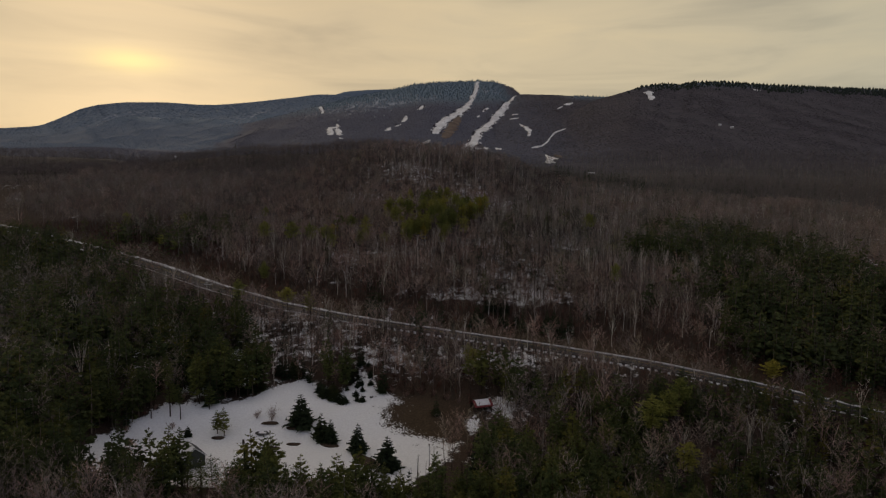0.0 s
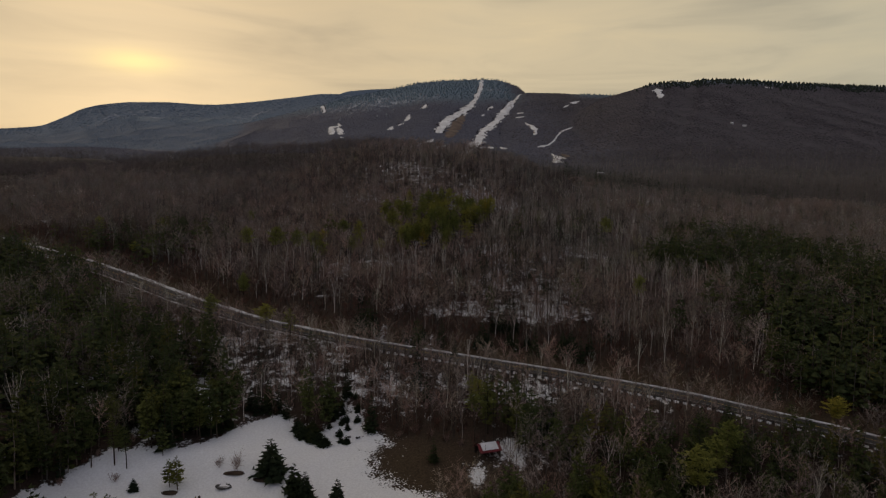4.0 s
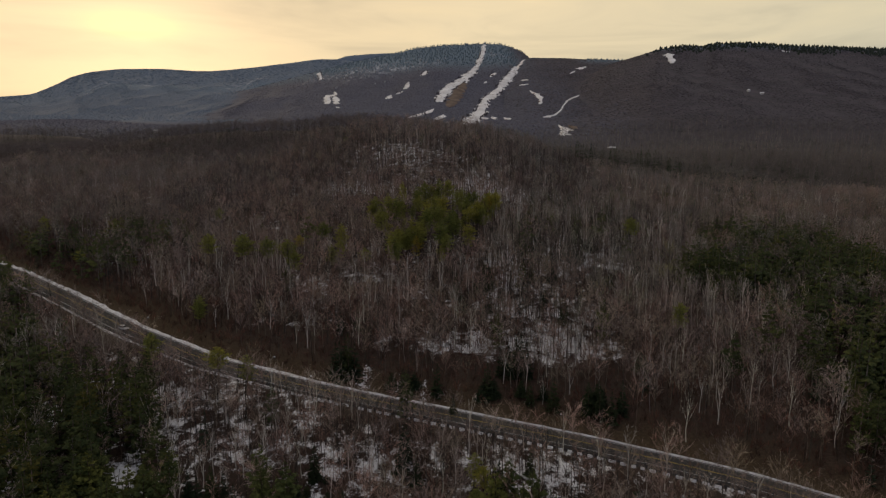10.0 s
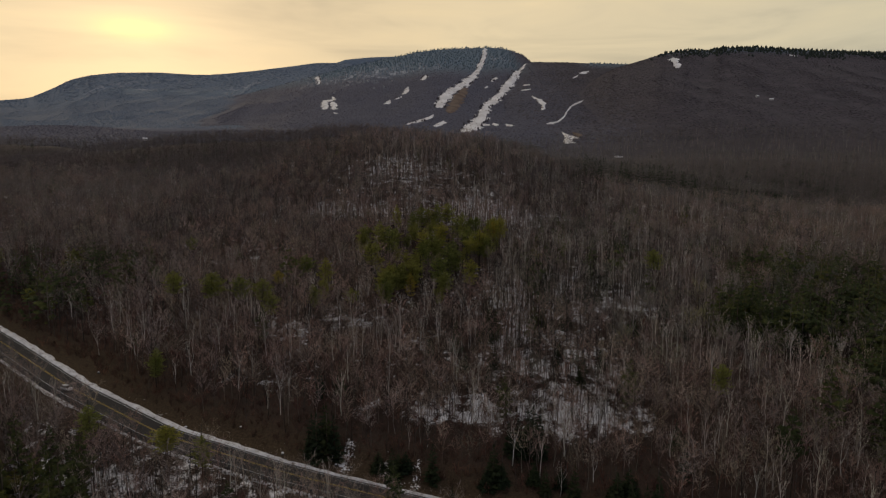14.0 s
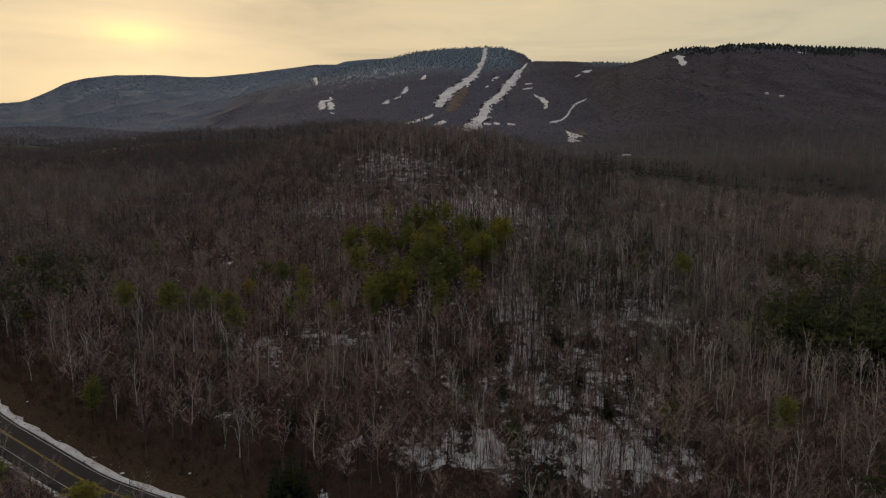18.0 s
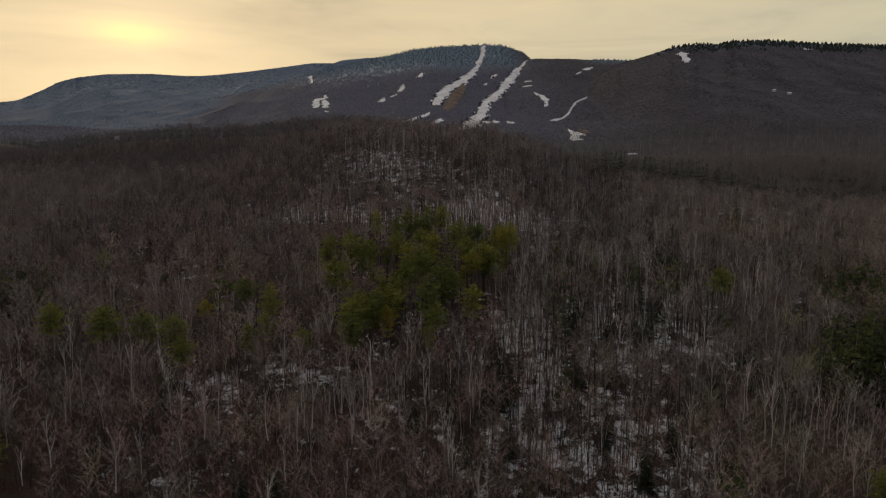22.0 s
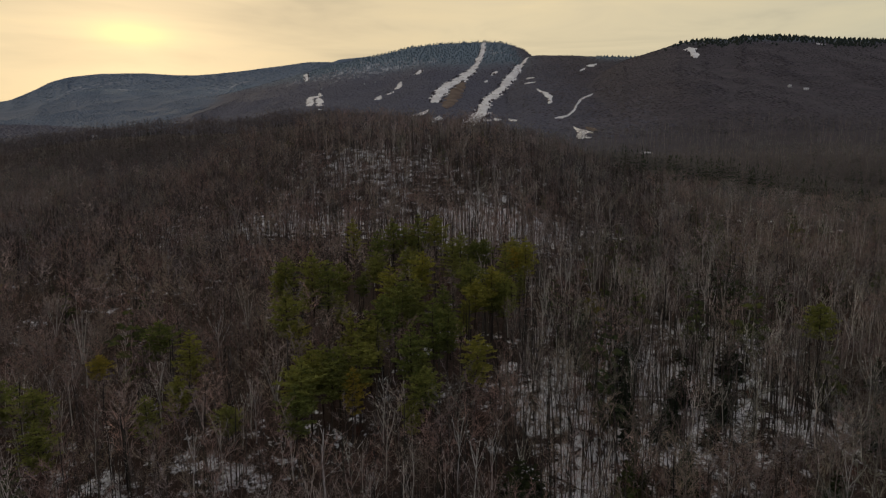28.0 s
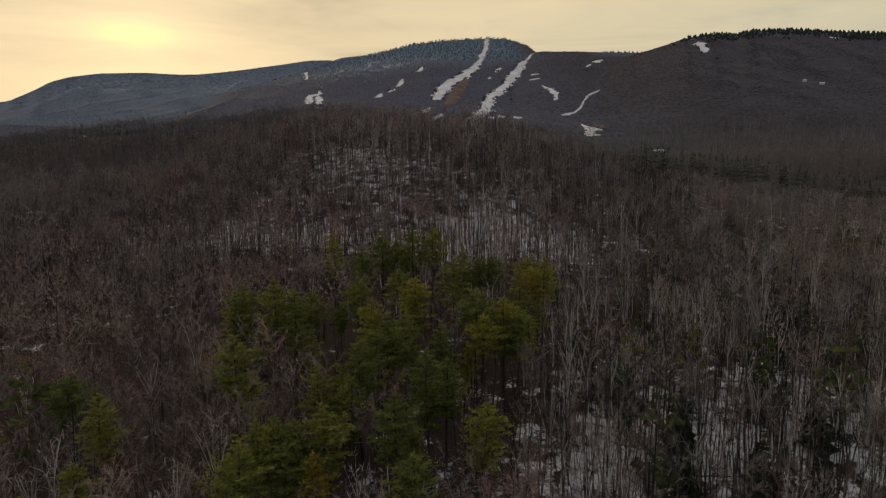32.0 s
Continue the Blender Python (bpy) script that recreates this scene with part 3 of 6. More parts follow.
def ribbon(name, offsets, lifts, material, jag=None, seed=0, first=0, last=None, widths=None):
    """A strip along the road through the given distances from its middle line (+ is uphill); widths narrows it along x."""
    r = np.random.RandomState(seed)
    sl = slice(first, last)
    px, py, pz, nx, ny = RX[sl], RY[sl], RZ[sl], -RDY[sl], RDX[sl]
    rows = []
    for k, (o, h) in enumerate(zip(offsets, lifts)):
        w = o + (r.uniform(-1, 1, len(px)) * jag[k] if jag else 0)
        if widths:
            w = offsets[0] + (w - offsets[0]) * np.interp(px, *widths)
        rows.append(np.stack([px + nx * w, py + ny * w, pz + h + 0 * w], -1))
    n, k = len(px), len(rows)
    co = np.stack(rows, 1).reshape(-1, 3)
    a = (np.arange(n - 1)[:, None] * k + np.arange(k - 1)).ravel()
    me = raw_mesh(name, co, np.stack([a + k, a + k + 1, a + 1, a] if offsets[-1] > offsets[0] else [a, a + 1, a + k + 1, a + k], -1))
    me.materials.append(material)
    return new(name, me)


LIFT = 0.75
road = tagged(ribbon("road", [-6.3, -6.0, -3, 0, 3, 5.1, 5.4], [LIFT - 1.5, LIFT - .06, LIFT + .02, LIFT + .08, LIFT + .02, LIFT - .06, LIFT - 1.5], M_ASPHALT), "two-lane grey asphalt road with wide shoulders along the hillside", "road", kind="structure")
for name, a, b, mat, lab in (("centre_line", -0.24, -0.10, M_YELLOW, "yellow centre line"), ("centre_line", 0.10, 0.24, M_YELLOW, "yellow centre line"),
                             ("edge_line", -3.85, -3.70, M_WHITE, "white edge line"), ("edge_line", 3.70, 3.85, M_WHITE, "white edge line")):
    h = LIFT + 0.07 - 0.02 * abs((a + b) / 2) + 0.02
    line = ribbon(name, [a, b], [h, h], mat)
    line.parent, line["label"] = road, lab
M_BANK = snow_material("roadside_snow", (0.58, 0.56, 0.56), (0.86, 0.85, 0.85), 0.35, 0.60, (0.13, 0.088, 0.055))
M_BANK_LOW = snow_material("broken_roadside_snow", (0.50, 0.48, 0.48), (0.78, 0.77, 0.77), 0.4, 0.49, (0.10, 0.07, 0.05))
tagged(ribbon("snow_bank", [4.5, 5.1, 5.9, 7.2, 8.6], [LIFT - .05, LIFT + .22, LIFT + .42, LIFT + .35, LIFT - 1.0], M_BANK, [.2, .15, .4, 1.0, 1.3], 5, 0, None, ([-130, -60, -10, 60, 160], [.70, .50, .26, .17, .15])), "strip of ploughed snow along the uphill road edge", "snow bank", kind="stuff")
stop = int(np.argmin(np.abs(RX + 22)))
tagged(ribbon("snow_bank", [-6.0, -6.7, -7.4, -8.2], [LIFT - .05, LIFT + .16, LIFT - .15, LIFT - 1.6], M_BANK_LOW, [.1, .3, .5, .6], 6, 0, stop, ([-130, -60, -10], [.8, .65, .6])), "broken strip of snow along the downhill road edge", "snow bank", kind="stuff")


def snow_heaps():
    """Short heaps of ploughed snow left between the posts of the guard rail."""
    r = np.random.RandomState(8)
    co, faces, s = [], [], RAT[stop]
    while s < RAT[int(np.argmin(np.abs(RX - 175)))]:
        ln = r.uniform(1.1, 2.0)
        for k in range(5):
            x, y, z, dx, dy = (np.interp(s + ln * k / 4, RAT, v) for v in (RX, RY, RZ, RDX, RDY))
            w = (.28, .45, .5, .45, .25)[k] * r.uniform(.8, 1.15)
            for o, h in ((-6.62, -.15), (-6.68 - .3 * w, .34 * w), (-6.7 - .7 * w, .08), (-6.7 - 1.1 * w, -1.2)):
                co.append((x - dy * o, y + dx * o, z + LIFT + h))
        n = len(co) - 20
        faces += [[n + 4 * k + i, n + 4 * k + i + 1, n + 4 * k + i + 5, n + 4 * k + i + 4] for k in range(4) for i in range(3)]
        s += ln + r.uniform(.9, 1.7)
    me = raw_mesh("snow_heaps", np.array(co), np.array(faces))
    me.materials.append(M_SNOW)
    return tagged(new("snow_heaps", me), "row of short snow heaps along the guard rail", "snow bank", kind="stuff")


snow_heaps()


def guard_rail():
    """Weathered posts with a steel beam on the downhill side."""
    post_me = None
    rail = tagged(new("guard_rail"), "weathered steel guard rail on dark posts along the road", "guard rail")
    wood = plain("dark_post_wood", (0.030, 0.024, 0.020), (0.070, 0.055, 0.045), 3.0, 0.9)
    steel = plain("rusty_steel", (0.075, 0.055, 0.045), (0.16, 0.13, 0.11), 2.0, 0.55)
    a, b = int(np.argmin(np.abs(RX + 60))), int(np.argmin(np.abs(RX - 150)))
    at = np.arange(RAT[a], RAT[b], 2.4)
    bm = bmesh.new()
    box(bm, -0.11, 0.11, -0.09, 0.09, -0.8, 0.85, 0.02)
    post_me = bpy.data.meshes.new("post")
    bm.to_mesh(post_me)
    bm.free()
    post_me.materials.append(wood)
    for s in at:
        x, y, z = (np.interp(s, RAT, v) for v in (RX, RY, RZ))
        dx, dy = np.interp(s, RAT, RDX), np.interp(s, RAT, RDY)
        p = part("post", post_me, None, rail)
        p.matrix_basis = pose(x + dy * 6.55, y - dx * 6.55, z + LIFT, 0, 0, math.degrees(math.atan2(dy, dx)))
    beam = ribbon("beam", [-6.46, -6.38, -6.44, -6.38, -6.46], [LIFT + .42, LIFT + .48, LIFT + .56, LIFT + .64, LIFT + .72], steel, None, 0, a, b)
    beam.parent = rail
    return rail


guard_rail()


# ---- ski runs on the far slopes ----
M_MUD = plain("bare_ski_slope", (0.11, 0.076, 0.060), (0.21, 0.160, 0.130), 0.05, 0.95)


def ski_run(points, seed):
    """An open strip of thin snow draped on the slope, with ragged edges."""
    r = np.random.RandomState(seed)
    p = np.array(points, float)
    p[:, 2] *= np.where(p[:, 2] < 6, 1.45, 1.0)
    run = np.r_[0, np.cumsum(np.hypot(*np.diff(p[:, :2], axis=0).T))]
    at = np.linspace(0, run[-1], max(10, int(run[-1] / 4.5)))
    x, y, w = (np.interp(at, run, p[:, k]) for k in range(3))
    for v in (x, y):
        for _ in range(3):
            v[1:-1] = (v[:-2] + 2 * v[1:-1] + v[2:]) / 4
    n = len(at)
    cols = np.linspace(-1, 1, 7)
    wl, wr = (w * (1 + 0.35 * ripple(at, 0 * at, 60, seed + q) + r.uniform(-.42, .42, n)) for q in (1, 2))
    taper = np.minimum(1, np.minimum(at + 4, run[-1] - at + 4) / 14)
    side = np.where(cols < 0, cols * (wl * taper)[:, None], cols * (wr * taper)[:, None])
    tx, ty = np.gradient(x), np.gradient(y)
    ln = np.hypot(tx, ty) + 1e-9
    X = x[:, None] - side * (ty / ln)[:, None]
    Y = y[:, None] + side * (tx / ln)[:, None]
    co = np.stack([X, Y, height(X, Y) + 2.2 - 1.6 * np.abs(cols)], -1).reshape(-1, 3)
    a = (np.arange(n - 1)[:, None] * 7 + np.arange(6)).ravel()
    me = raw_mesh("ski_run", co, np.stack([a, a + 1, a + 8, a + 7], -1))
    me.materials.append(M_RUN)
    me.materials.append(M_MUD)
    return tagged(new("ski_run", me), "open snow-covered ski run cut through far forest", "ski run", "ski runs", kind="structure")


for k, pts in enumerate(RUNS):
    ski_run(pts, 40 + k * 5)
for pts in ([(48, 1661, 5.7), (34, 1552, 11.0), (20, 1446, 12.6), (9, 1364, 5.8)], [(210, 1127, 2.8), (213, 1098, 3.7), (211, 1074, 2.7)]):
    bare = ski_run(pts, 160)
    bare.data.materials.clear()
    bare.data.materials.append(M_MUD)
    bare["label"] = "bare brown strip of thawed grass beside a ski run"


def run_clear(x, y, more=5.0):
    """True where no ski run lies."""
    ok = np.ones(len(x), bool)
    for pts in RUNS:
        p = np.array(pts, float)
        for (ax, ay, aw), (bx, by, bw) in zip(p[:-1], p[1:]):
            t = np.clip(((x - ax) * (bx - ax) + (y - ay) * (by - ay)) / ((bx - ax) ** 2 + (by - ay) ** 2), 0, 1)
            # trees below a run would hide it from the valley
            ok &= np.hypot(x - ax - t * (bx - ax), (y - ay - t * (by - ay)) * 0.75) > aw + t * (bw - aw) + more
    return ok


# ---- trees ----
def tube(path, radii, sides=4):
    """Open tapered tube along a path: places and four-cornered faces."""
    path, co, n = np.asarray(path, float), [], len(path)
    for k in range(n):
        d = path[min(k + 1, n - 1)] - path[max(k - 1, 0)]
        d = d / (np.linalg.norm(d) + 1e-9)
        u = np.cross(d, (0.31, 0.87, 0.12) if abs(d[2]) > 0.8 else (0, 0, 1))
        u /= np.linalg.norm(u)
        v = np.cross(d, u)
        a = np.arange(sides) * 2 * np.pi / sides
        co.append(path[k] + radii[k] * (np.cos(a)[:, None] * u + np.sin(a)[:, None] * v))
    f = [[k * sides + i, k * sides + (i + 1) % sides, (k + 1) * sides + (i + 1) % sides, (k + 1) * sides + i] for k in range(n - 1) for i in range(sides)]
    return np.concatenate(co), f


class Shape:
    """Collects faces (threes repeat their last corner) for one mesh."""

    def __init__(self):
        self.co, self.faces, self.n = [], [], 0

    def add(self, co, faces):
        self.co.append(np.asarray(co, float))
        self.faces += [[i + self.n for i in (f if len(f) == 4 else [*f, f[-1]])] for f in faces]
        self.n += len(co)

    def arrays(self):
        return np.concatenate(self.co), np.array(self.faces, np.int32)


def tris(co, faces):
    """All faces as triangles."""
    f = np.asarray(faces)
    a, b = f[:, [0, 1, 2]], f[:, [0, 2, 3]]
    b = b[b[:, 1] != b[:, 2]]
    return co, np.concatenate([a, b])


def unit(v):
    return v / (np.linalg.norm(v) + 1e-9)


def bare_tree(seed, h=15.0, limbs=10, twigs=12, spread=0.30, fork=0.0, girth=1.0, start=0.36, fine=1.0, low=False, rise=1.0, stout=1.0):
    """Trunk and crown of a leafless hardwood; low: few faces, for the far side of the hill."""
    r = np.random.RandomState(seed)
    trunk, crown = Shape(), Shape()
    lean = r.normal(0, 0.03, 2)
    top = 0.93 * h
    zs = np.array([0, 1.0]) * top if low else np.array([0, 0.3, 0.65, 1.0]) * top
    stem = np.stack([lean[0] * zs + 0.014 * h * np.sin(zs * 0.6 + seed), lean[1] * zs + 0.014 * h * np.cos(zs * 0.5 + 2 * seed), zs], -1)
    r0 = 0.0090 * h * girth
    trunk.add(*tube(stem, r0 * np.interp(zs / top, [0, .12, .6, 1], [1.25, 1.0, 0.6, 0.12]), 3))
    if fork:
        k = len(stem) // 2 - (seed % 2)
        side = np.array([math.cos(seed * 2.1), math.sin(seed * 2.1), 0])
        p = [stem[k], stem[k] + side * 0.07 * h + (0, 0, 0.18 * h), stem[k] + side * 0.12 * h + (0, 0, 0.44 * h)]
        trunk.add(*tube(p, [r0 * 0.65, r0 * 0.45, r0 * 0.1], 3))
    for i in range(limbs):
        f = start + (0.97 - start) * (i + r.uniform(0, 1)) / limbs
        a = i * 2.399 + r.uniform(-0.5, 0.5)
        base = np.array([np.interp(f * top, zs, stem[:, j]) for j in range(3)])
        reach = h * spread * (1.10 - 0.72 * f) * r.uniform(0.7, 1.25)
        out = np.array([math.cos(a), math.sin(a), 0])
        tip = base + out * reach * r.uniform(0.75, 1.15) + (0, 0, reach * (r.uniform(0.2, 0.8) if low else r.uniform(0.75, 1.6) * rise))
        rr = r0 * 0.27 * stout * (1.1 - 0.6 * f)
        if low:
            w = unit(np.cross(tip - base, r.normal(0, 1, 3))) * rr * 1.2
            crown.add([base - w, base + w, tip], [[0, 1, 2]])
        else:
            w = unit(np.cross(tip - base, r.normal(0, 1, 3))) * rr
            crown.add([base - w, base + w, tip + w * .3, tip - w * .3], [[0, 1, 2, 3]])
        for j in range(twigs):
            p = base + (tip - base) * r.uniform(0.15, 1.0)
            dirn = unit(unit(tip - base) * 0.7 + r.normal(0, 0.9 if low else 0.6, 3) + (0, 0, 0.05 if low else 0.2))
            ln = reach * r.uniform(0.30, 0.75)
            w = unit(np.cross(dirn, r.normal(0, 1, 3))) * r.uniform(0.018, 0.036) * fine
            crown.add([p - w, p + w, p + dirn * ln], [[0, 1, 2]])
    return trunk.arrays(), crown.arrays()


def bush_shape(seed, h=2.6, stems=7, twigs=3):
    """A leafless bush: stems fanning from the ground with a few twigs."""
    r = np.random.RandomState(seed)
    s = Shape()
    for i in range(stems):
        a = r.uniform(0, 6.3)
        d = unit(np.array([math.cos(a) * r.uniform(.1, .7), math.sin(a) * r.uniform(.1, .7), 1.0]))
        ln, p = h * r.uniform(.6, 1.1), np.array([r.normal(0, .25), r.normal(0, .25), -0.1])
        w = unit(np.cross(d, r.normal(0, 1, 3))) * 0.04
        s.add([p - w, p + w, p + d * ln], [[0, 1, 2]])
        for _ in range(twigs):
            q = p + d * ln * r.uniform(.25, .8)
            e = unit(d + r.normal(0, .55, 3))
            w = unit(np.cross(e, r.normal(0, 1, 3))) * 0.035
            s.add([q - w, q + w, q + e * ln * r.uniform(.3, .6)], [[0, 1, 2]])
    return s.arrays()


def tuft(shape, r, c, size, flat=0.5, dirn=None, count=5, broad=0.30):
    """A spray of needles: a few crooked blades fanned about a point."""
    for _ in range(count):
        d = r.normal(0, 1, 3)
        d[2] *= flat
        if dirn is not None:
            d = d * 0.8 + dirn * 0.9
        d = unit(d) * size * r.uniform(0.6, 1.2)
        s = unit(np.cross(d, r.normal(0, 1, 3))) * size * r.uniform(0.7, 1.25) * broad
        shape.add([c - d * 0.2 + s, c - d * 0.1 - s, c + d], [[0, 1, 2]])


def clump(shape, r, c, rx, rz):
    """A small ragged pad of foliage."""
    a = np.arange(5) * 2 * np.pi / 5 + r.uniform(0, 6)
    rim = np.stack([np.cos(a) * rx * r.uniform(.6, 1.3, 5), np.sin(a) * rx * r.uniform(.6, 1.3, 5), rz * r.uniform(-.9, .1, 5)], -1)
    co = np.concatenate([rim, [r.normal(0, .15, 3) * rx + (0, 0, rz)]]) + c
    shape.add(co, [[i, (i + 1) % 5, 5] for i in range(5)])


def pine(seed, h=22.0, crown_from=0.42, width=0.20, rows=11, tufts=4, blades=5, round_top=0.6, sides=5, arms=6, pad=0.0):
    """White pine: straight stem, plumed branches in loose flat storeys, uneven outline."""
    r = np.random.RandomState(seed)
    trunk, crown = Shape(), Shape()
    zs = np.array([0, 0.3, 0.6, 0.85, 1.0]) * h
    stem = np.stack([0.01 * h * np.sin(zs * 0.2 + seed), 0.01 * h * np.cos(zs * 0.23 + seed), zs], -1)
    trunk.add(*tube(stem, 0.0115 * h * np.array([1.2, 1, .7, .35, .08]), sides))
    for i in range(rows):
        f = crown_from + (1.0 - crown_from) * (i + 0.3 * r.uniform()) / rows
        g = (f - crown_from) / (1 - crown_from)
        reach = h * width * np.interp(g, [0, .25, .6, 1], [0.70, 1.0, 0.85 * round_top + 0.2, 0.16]) * r.uniform(.75, 1.15)
        base = np.array([np.interp(f * h, zs, stem[:, j]) for j in range(3)])
        n = arms if i < rows - 2 else 4
        for a in np.arange(n) * 2 * np.pi / n + r.uniform(0, 6):
            a += r.uniform(-.35, .35)
            base = np.array([np.interp((f + r.uniform(-.6, .4) * (1 - crown_from) / rows) * h, zs, stem[:, j]) for j in range(3)])
            ln = reach * r.uniform(0.45, 1.2)
            out = np.array([math.cos(a), math.sin(a), r.uniform(-0.05, 0.38)])
            tip = base + out * ln
            if sides > 3:
                w = unit(np.cross(out, r.normal(0, 1, 3))) * 0.0035 * h
                crown.add([base - w, base + w, tip], [[0, 1, 2]])
            across = np.array([-math.sin(a), math.cos(a), 0.0])
            if pad:
                clump(crown, r, base + (tip - base) * r.uniform(.45, .75), ln * pad, ln * pad * .42 + .006 * h)
            for j in range(tufts):
                t = 0.22 + 0.78 * (j + r.uniform()) / tufts
                p = base + (tip - base) * t + across * ln * r.normal(0, 0.17) * (1.25 - 0.7 * t) + (0, 0, ln * r.uniform(-.03, .07))
                tuft(crown, r, p, (0.013 * h + 0.065 * ln) * r.uniform(0.75, 1.3) * (1.0 if sides > 3 else 1.9), 0.40, unit(out + (0, 0, .28)), blades, 0.24 if sides > 3 else 0.36)
    tuft(crown, r, stem[-1] - (0, 0, 0.01 * h), 0.04 * h, 2.0, np.array([0, 0, 1.0]), 4)
    return trunk.arrays(), crown.arrays()


def fir(seed, h=9.0, width=0.24, rows=12, blades=3, per=7, crown_from=0.06):
    """Spruce or fir: a dense pointed cone of drooping boughs."""
    r = np.random.RandomState(seed)
    trunk, crown = Shape(), Shape()
    trunk.add(*tube([(0, 0, 0), (0, 0, h * 0.5), (0, 0, h * 0.98)], [0.016 * h, 0.010 * h, 0.002 * h], 4))
    for i in range(rows):
        f = crown_from + (0.97 - crown_from) * i / rows
        reach = h * width * (1.04 - f) ** 0.85
        n = max(4, int(per * (1.1 - 0.6 * f)))
        for a in np.arange(n) * 2 * np.pi / n + r.uniform(0, 6):
            ln = reach * r.uniform(0.65, 1.2)
            out = np.array([math.cos(a), math.sin(a), 0.0])
            base = np.array([0, 0, f * h + r.uniform(-.045, .045) * h])
            tip = base + out * ln + (0, 0, -0.22 * ln + 0.04 * h)
            side = np.array([-math.sin(a), math.cos(a), 0]) * ln * r.uniform(0.22, 0.36)
            mid = base + (tip - base) * 0.55
            crown.add([base, mid + side + (0, 0, -.05 * ln), tip, mid - side + (0, 0, -.05 * ln)], [[0, 1, 2, 3]])
            clump(crown, r, mid, ln * .30, ln * .16)
            for _ in range(blades):
                tuft(crown, r, base + (tip - base) * r.uniform(.35, 1), 0.20 * ln + 0.012 * h, 0.6, out, 1)
    crown.add([(0.02 * h, 0, .9 * h), (-.012 * h, .016 * h, .9 * h), (-.012 * h, -.016 * h, .9 * h), (0, 0, 1.02 * h)], [[0, 1, 3], [1, 2, 3], [2, 0, 3]])
    return trunk.arrays(), crown.arrays()


def pole(seed, h=9.5, girth=.012):
    """A thin straight sapling with a few twigs."""
    r = np.random.RandomState(seed)
    s = Shape()
    lean = r.normal(0, .075, 2) * h
    h = h * r.uniform(.65, 1.15)
    s.add(*tube([(0, 0, -.2), (lean[0], lean[1], h)], [girth * h, .4 * girth * h], 3))
    for k in range(6):
        f = r.uniform(.3, 1.0)
        p = np.array([lean[0] * f, lean[1] * f, h * f])
        d = unit(np.array([*r.normal(0, .7, 2), .9]))
        w = unit(np.cross(d, r.normal(0, 1, 3))) * .04
        s.add([p - w, p + w, p + d * r.uniform(1.0, 2.4)], [[0, 1, 2]])
    return s.arrays()


def spindle(seed, h=12.0, w=3.4, jag=0.25, sides=5, mid=0.55):
    """A whole far tree as one uneven dome or cone."""
    r = np.random.RandomState(seed)
    a = np.arange(sides) * 2 * np.pi / sides
    low = np.stack([np.cos(a) * w * r.uniform(1 - jag, 1 + jag, sides), np.sin(a) * w * r.uniform(1 - jag, 1 + jag, sides), h * r.uniform(-.2, .15, sides)], -1)
    up = np.stack([np.cos(a + .5) * w * mid * r.uniform(1 - jag, 1 + jag, sides), np.sin(a + .5) * w * mid * r.uniform(1 - jag, 1 + jag, sides), h * r.uniform(.55, .85, sides)], -1)
    co = np.concatenate([low, up, [(r.normal(0, .3), r.normal(0, .3), h)]])
    f = []
    for i in range(sides):
        j = (i + 1) % sides
        f += [[i, j, sides + i], [j, sides + j, sides + i], [sides + i, sides + j, 2 * sides]]
    return co, np.array(f, np.int32)


def woods(name, shapes, x, y, scale, material, label, category, seed, tint=None, sink=0.25, soft=False, cool=None, drape=False):
    """Many trees joined into one mesh of kind stuff; drape: flattened crowns laid along the slope."""
    r = np.random.RandomState(seed)
    z = height(x, y) - sink
    pick, spin = r.randint(0, len(shapes), len(x)), r.uniform(0, 2 * np.pi, len(x))
    tint = r.uniform(0, 1, len(x)) if tint is None else tint
    cool = np.zeros(len(x)) if cool is None else cool
    cos_, faces_, tints, stand_hazes, n = [], [], [], [], 0
    for k, (co, f) in enumerate(shapes):
        m = np.nonzero(pick == k)[0]
        if not len(m):
            continue
        c, s = np.cos(spin[m])[:, None] * scale[m, None], np.sin(spin[m])[:, None] * scale[m, None]
        X = c * co[:, 0] - s * co[:, 1] + x[m, None]
        Y = s * co[:, 0] + c * co[:, 1] + y[m, None]
        Z = co[:, 2] * scale[m, None] + (height(X, Y) - sink if drape else z[m, None])
        cos_.append(np.stack([X, Y, Z], -1).reshape(-1, 3).astype(np.float32))
        faces_.append((f[None] + (n + np.arange(len(m)) * len(co))[:, None, None]).reshape(-1, f.shape[1]))
        tints.append(np.repeat(tint[m], len(co)))
        stand_hazes.append(np.repeat(cool[m], len(co)))
        n += len(m) * len(co)
    me = raw_mesh(name, np.concatenate(cos_), np.concatenate(faces_), soft)
    at = me.attributes.new("tint", "FLOAT", "POINT")
    at.data.foreach_set("value", np.concatenate(tints).astype(np.float32))
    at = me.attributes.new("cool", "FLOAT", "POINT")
    at.data.foreach_set("value", np.concatenate(stand_hazes).astype(np.float32))
    me.materials.append(material)
    return tagged(new(name, me), label, category, kind="stuff")


def scatter(x0, x1, y0, y1, gap, seed):
    """Places on a shaken grid."""
    r = np.random.RandomState(seed)
    x, y = np.meshgrid(np.arange(x0, x1, gap), np.arange(y0, y1, gap))
    x, y = x.ravel(), y.ravel()
    return x + r.uniform(-.55, .55, len(x)) * gap, y + r.uniform(-.55, .55, len(y)) * gap


def seen_from_air(x, y, more=25):
    """Inside the fan of ground that the flight looks over."""
    return (np.abs(x) < more + 0.72 * (y + 55)) & (y > 62)


def clearing(x, y):
    """True inside the snowy clearing with the mound."""
    return in_glade(x, y) > 0.35


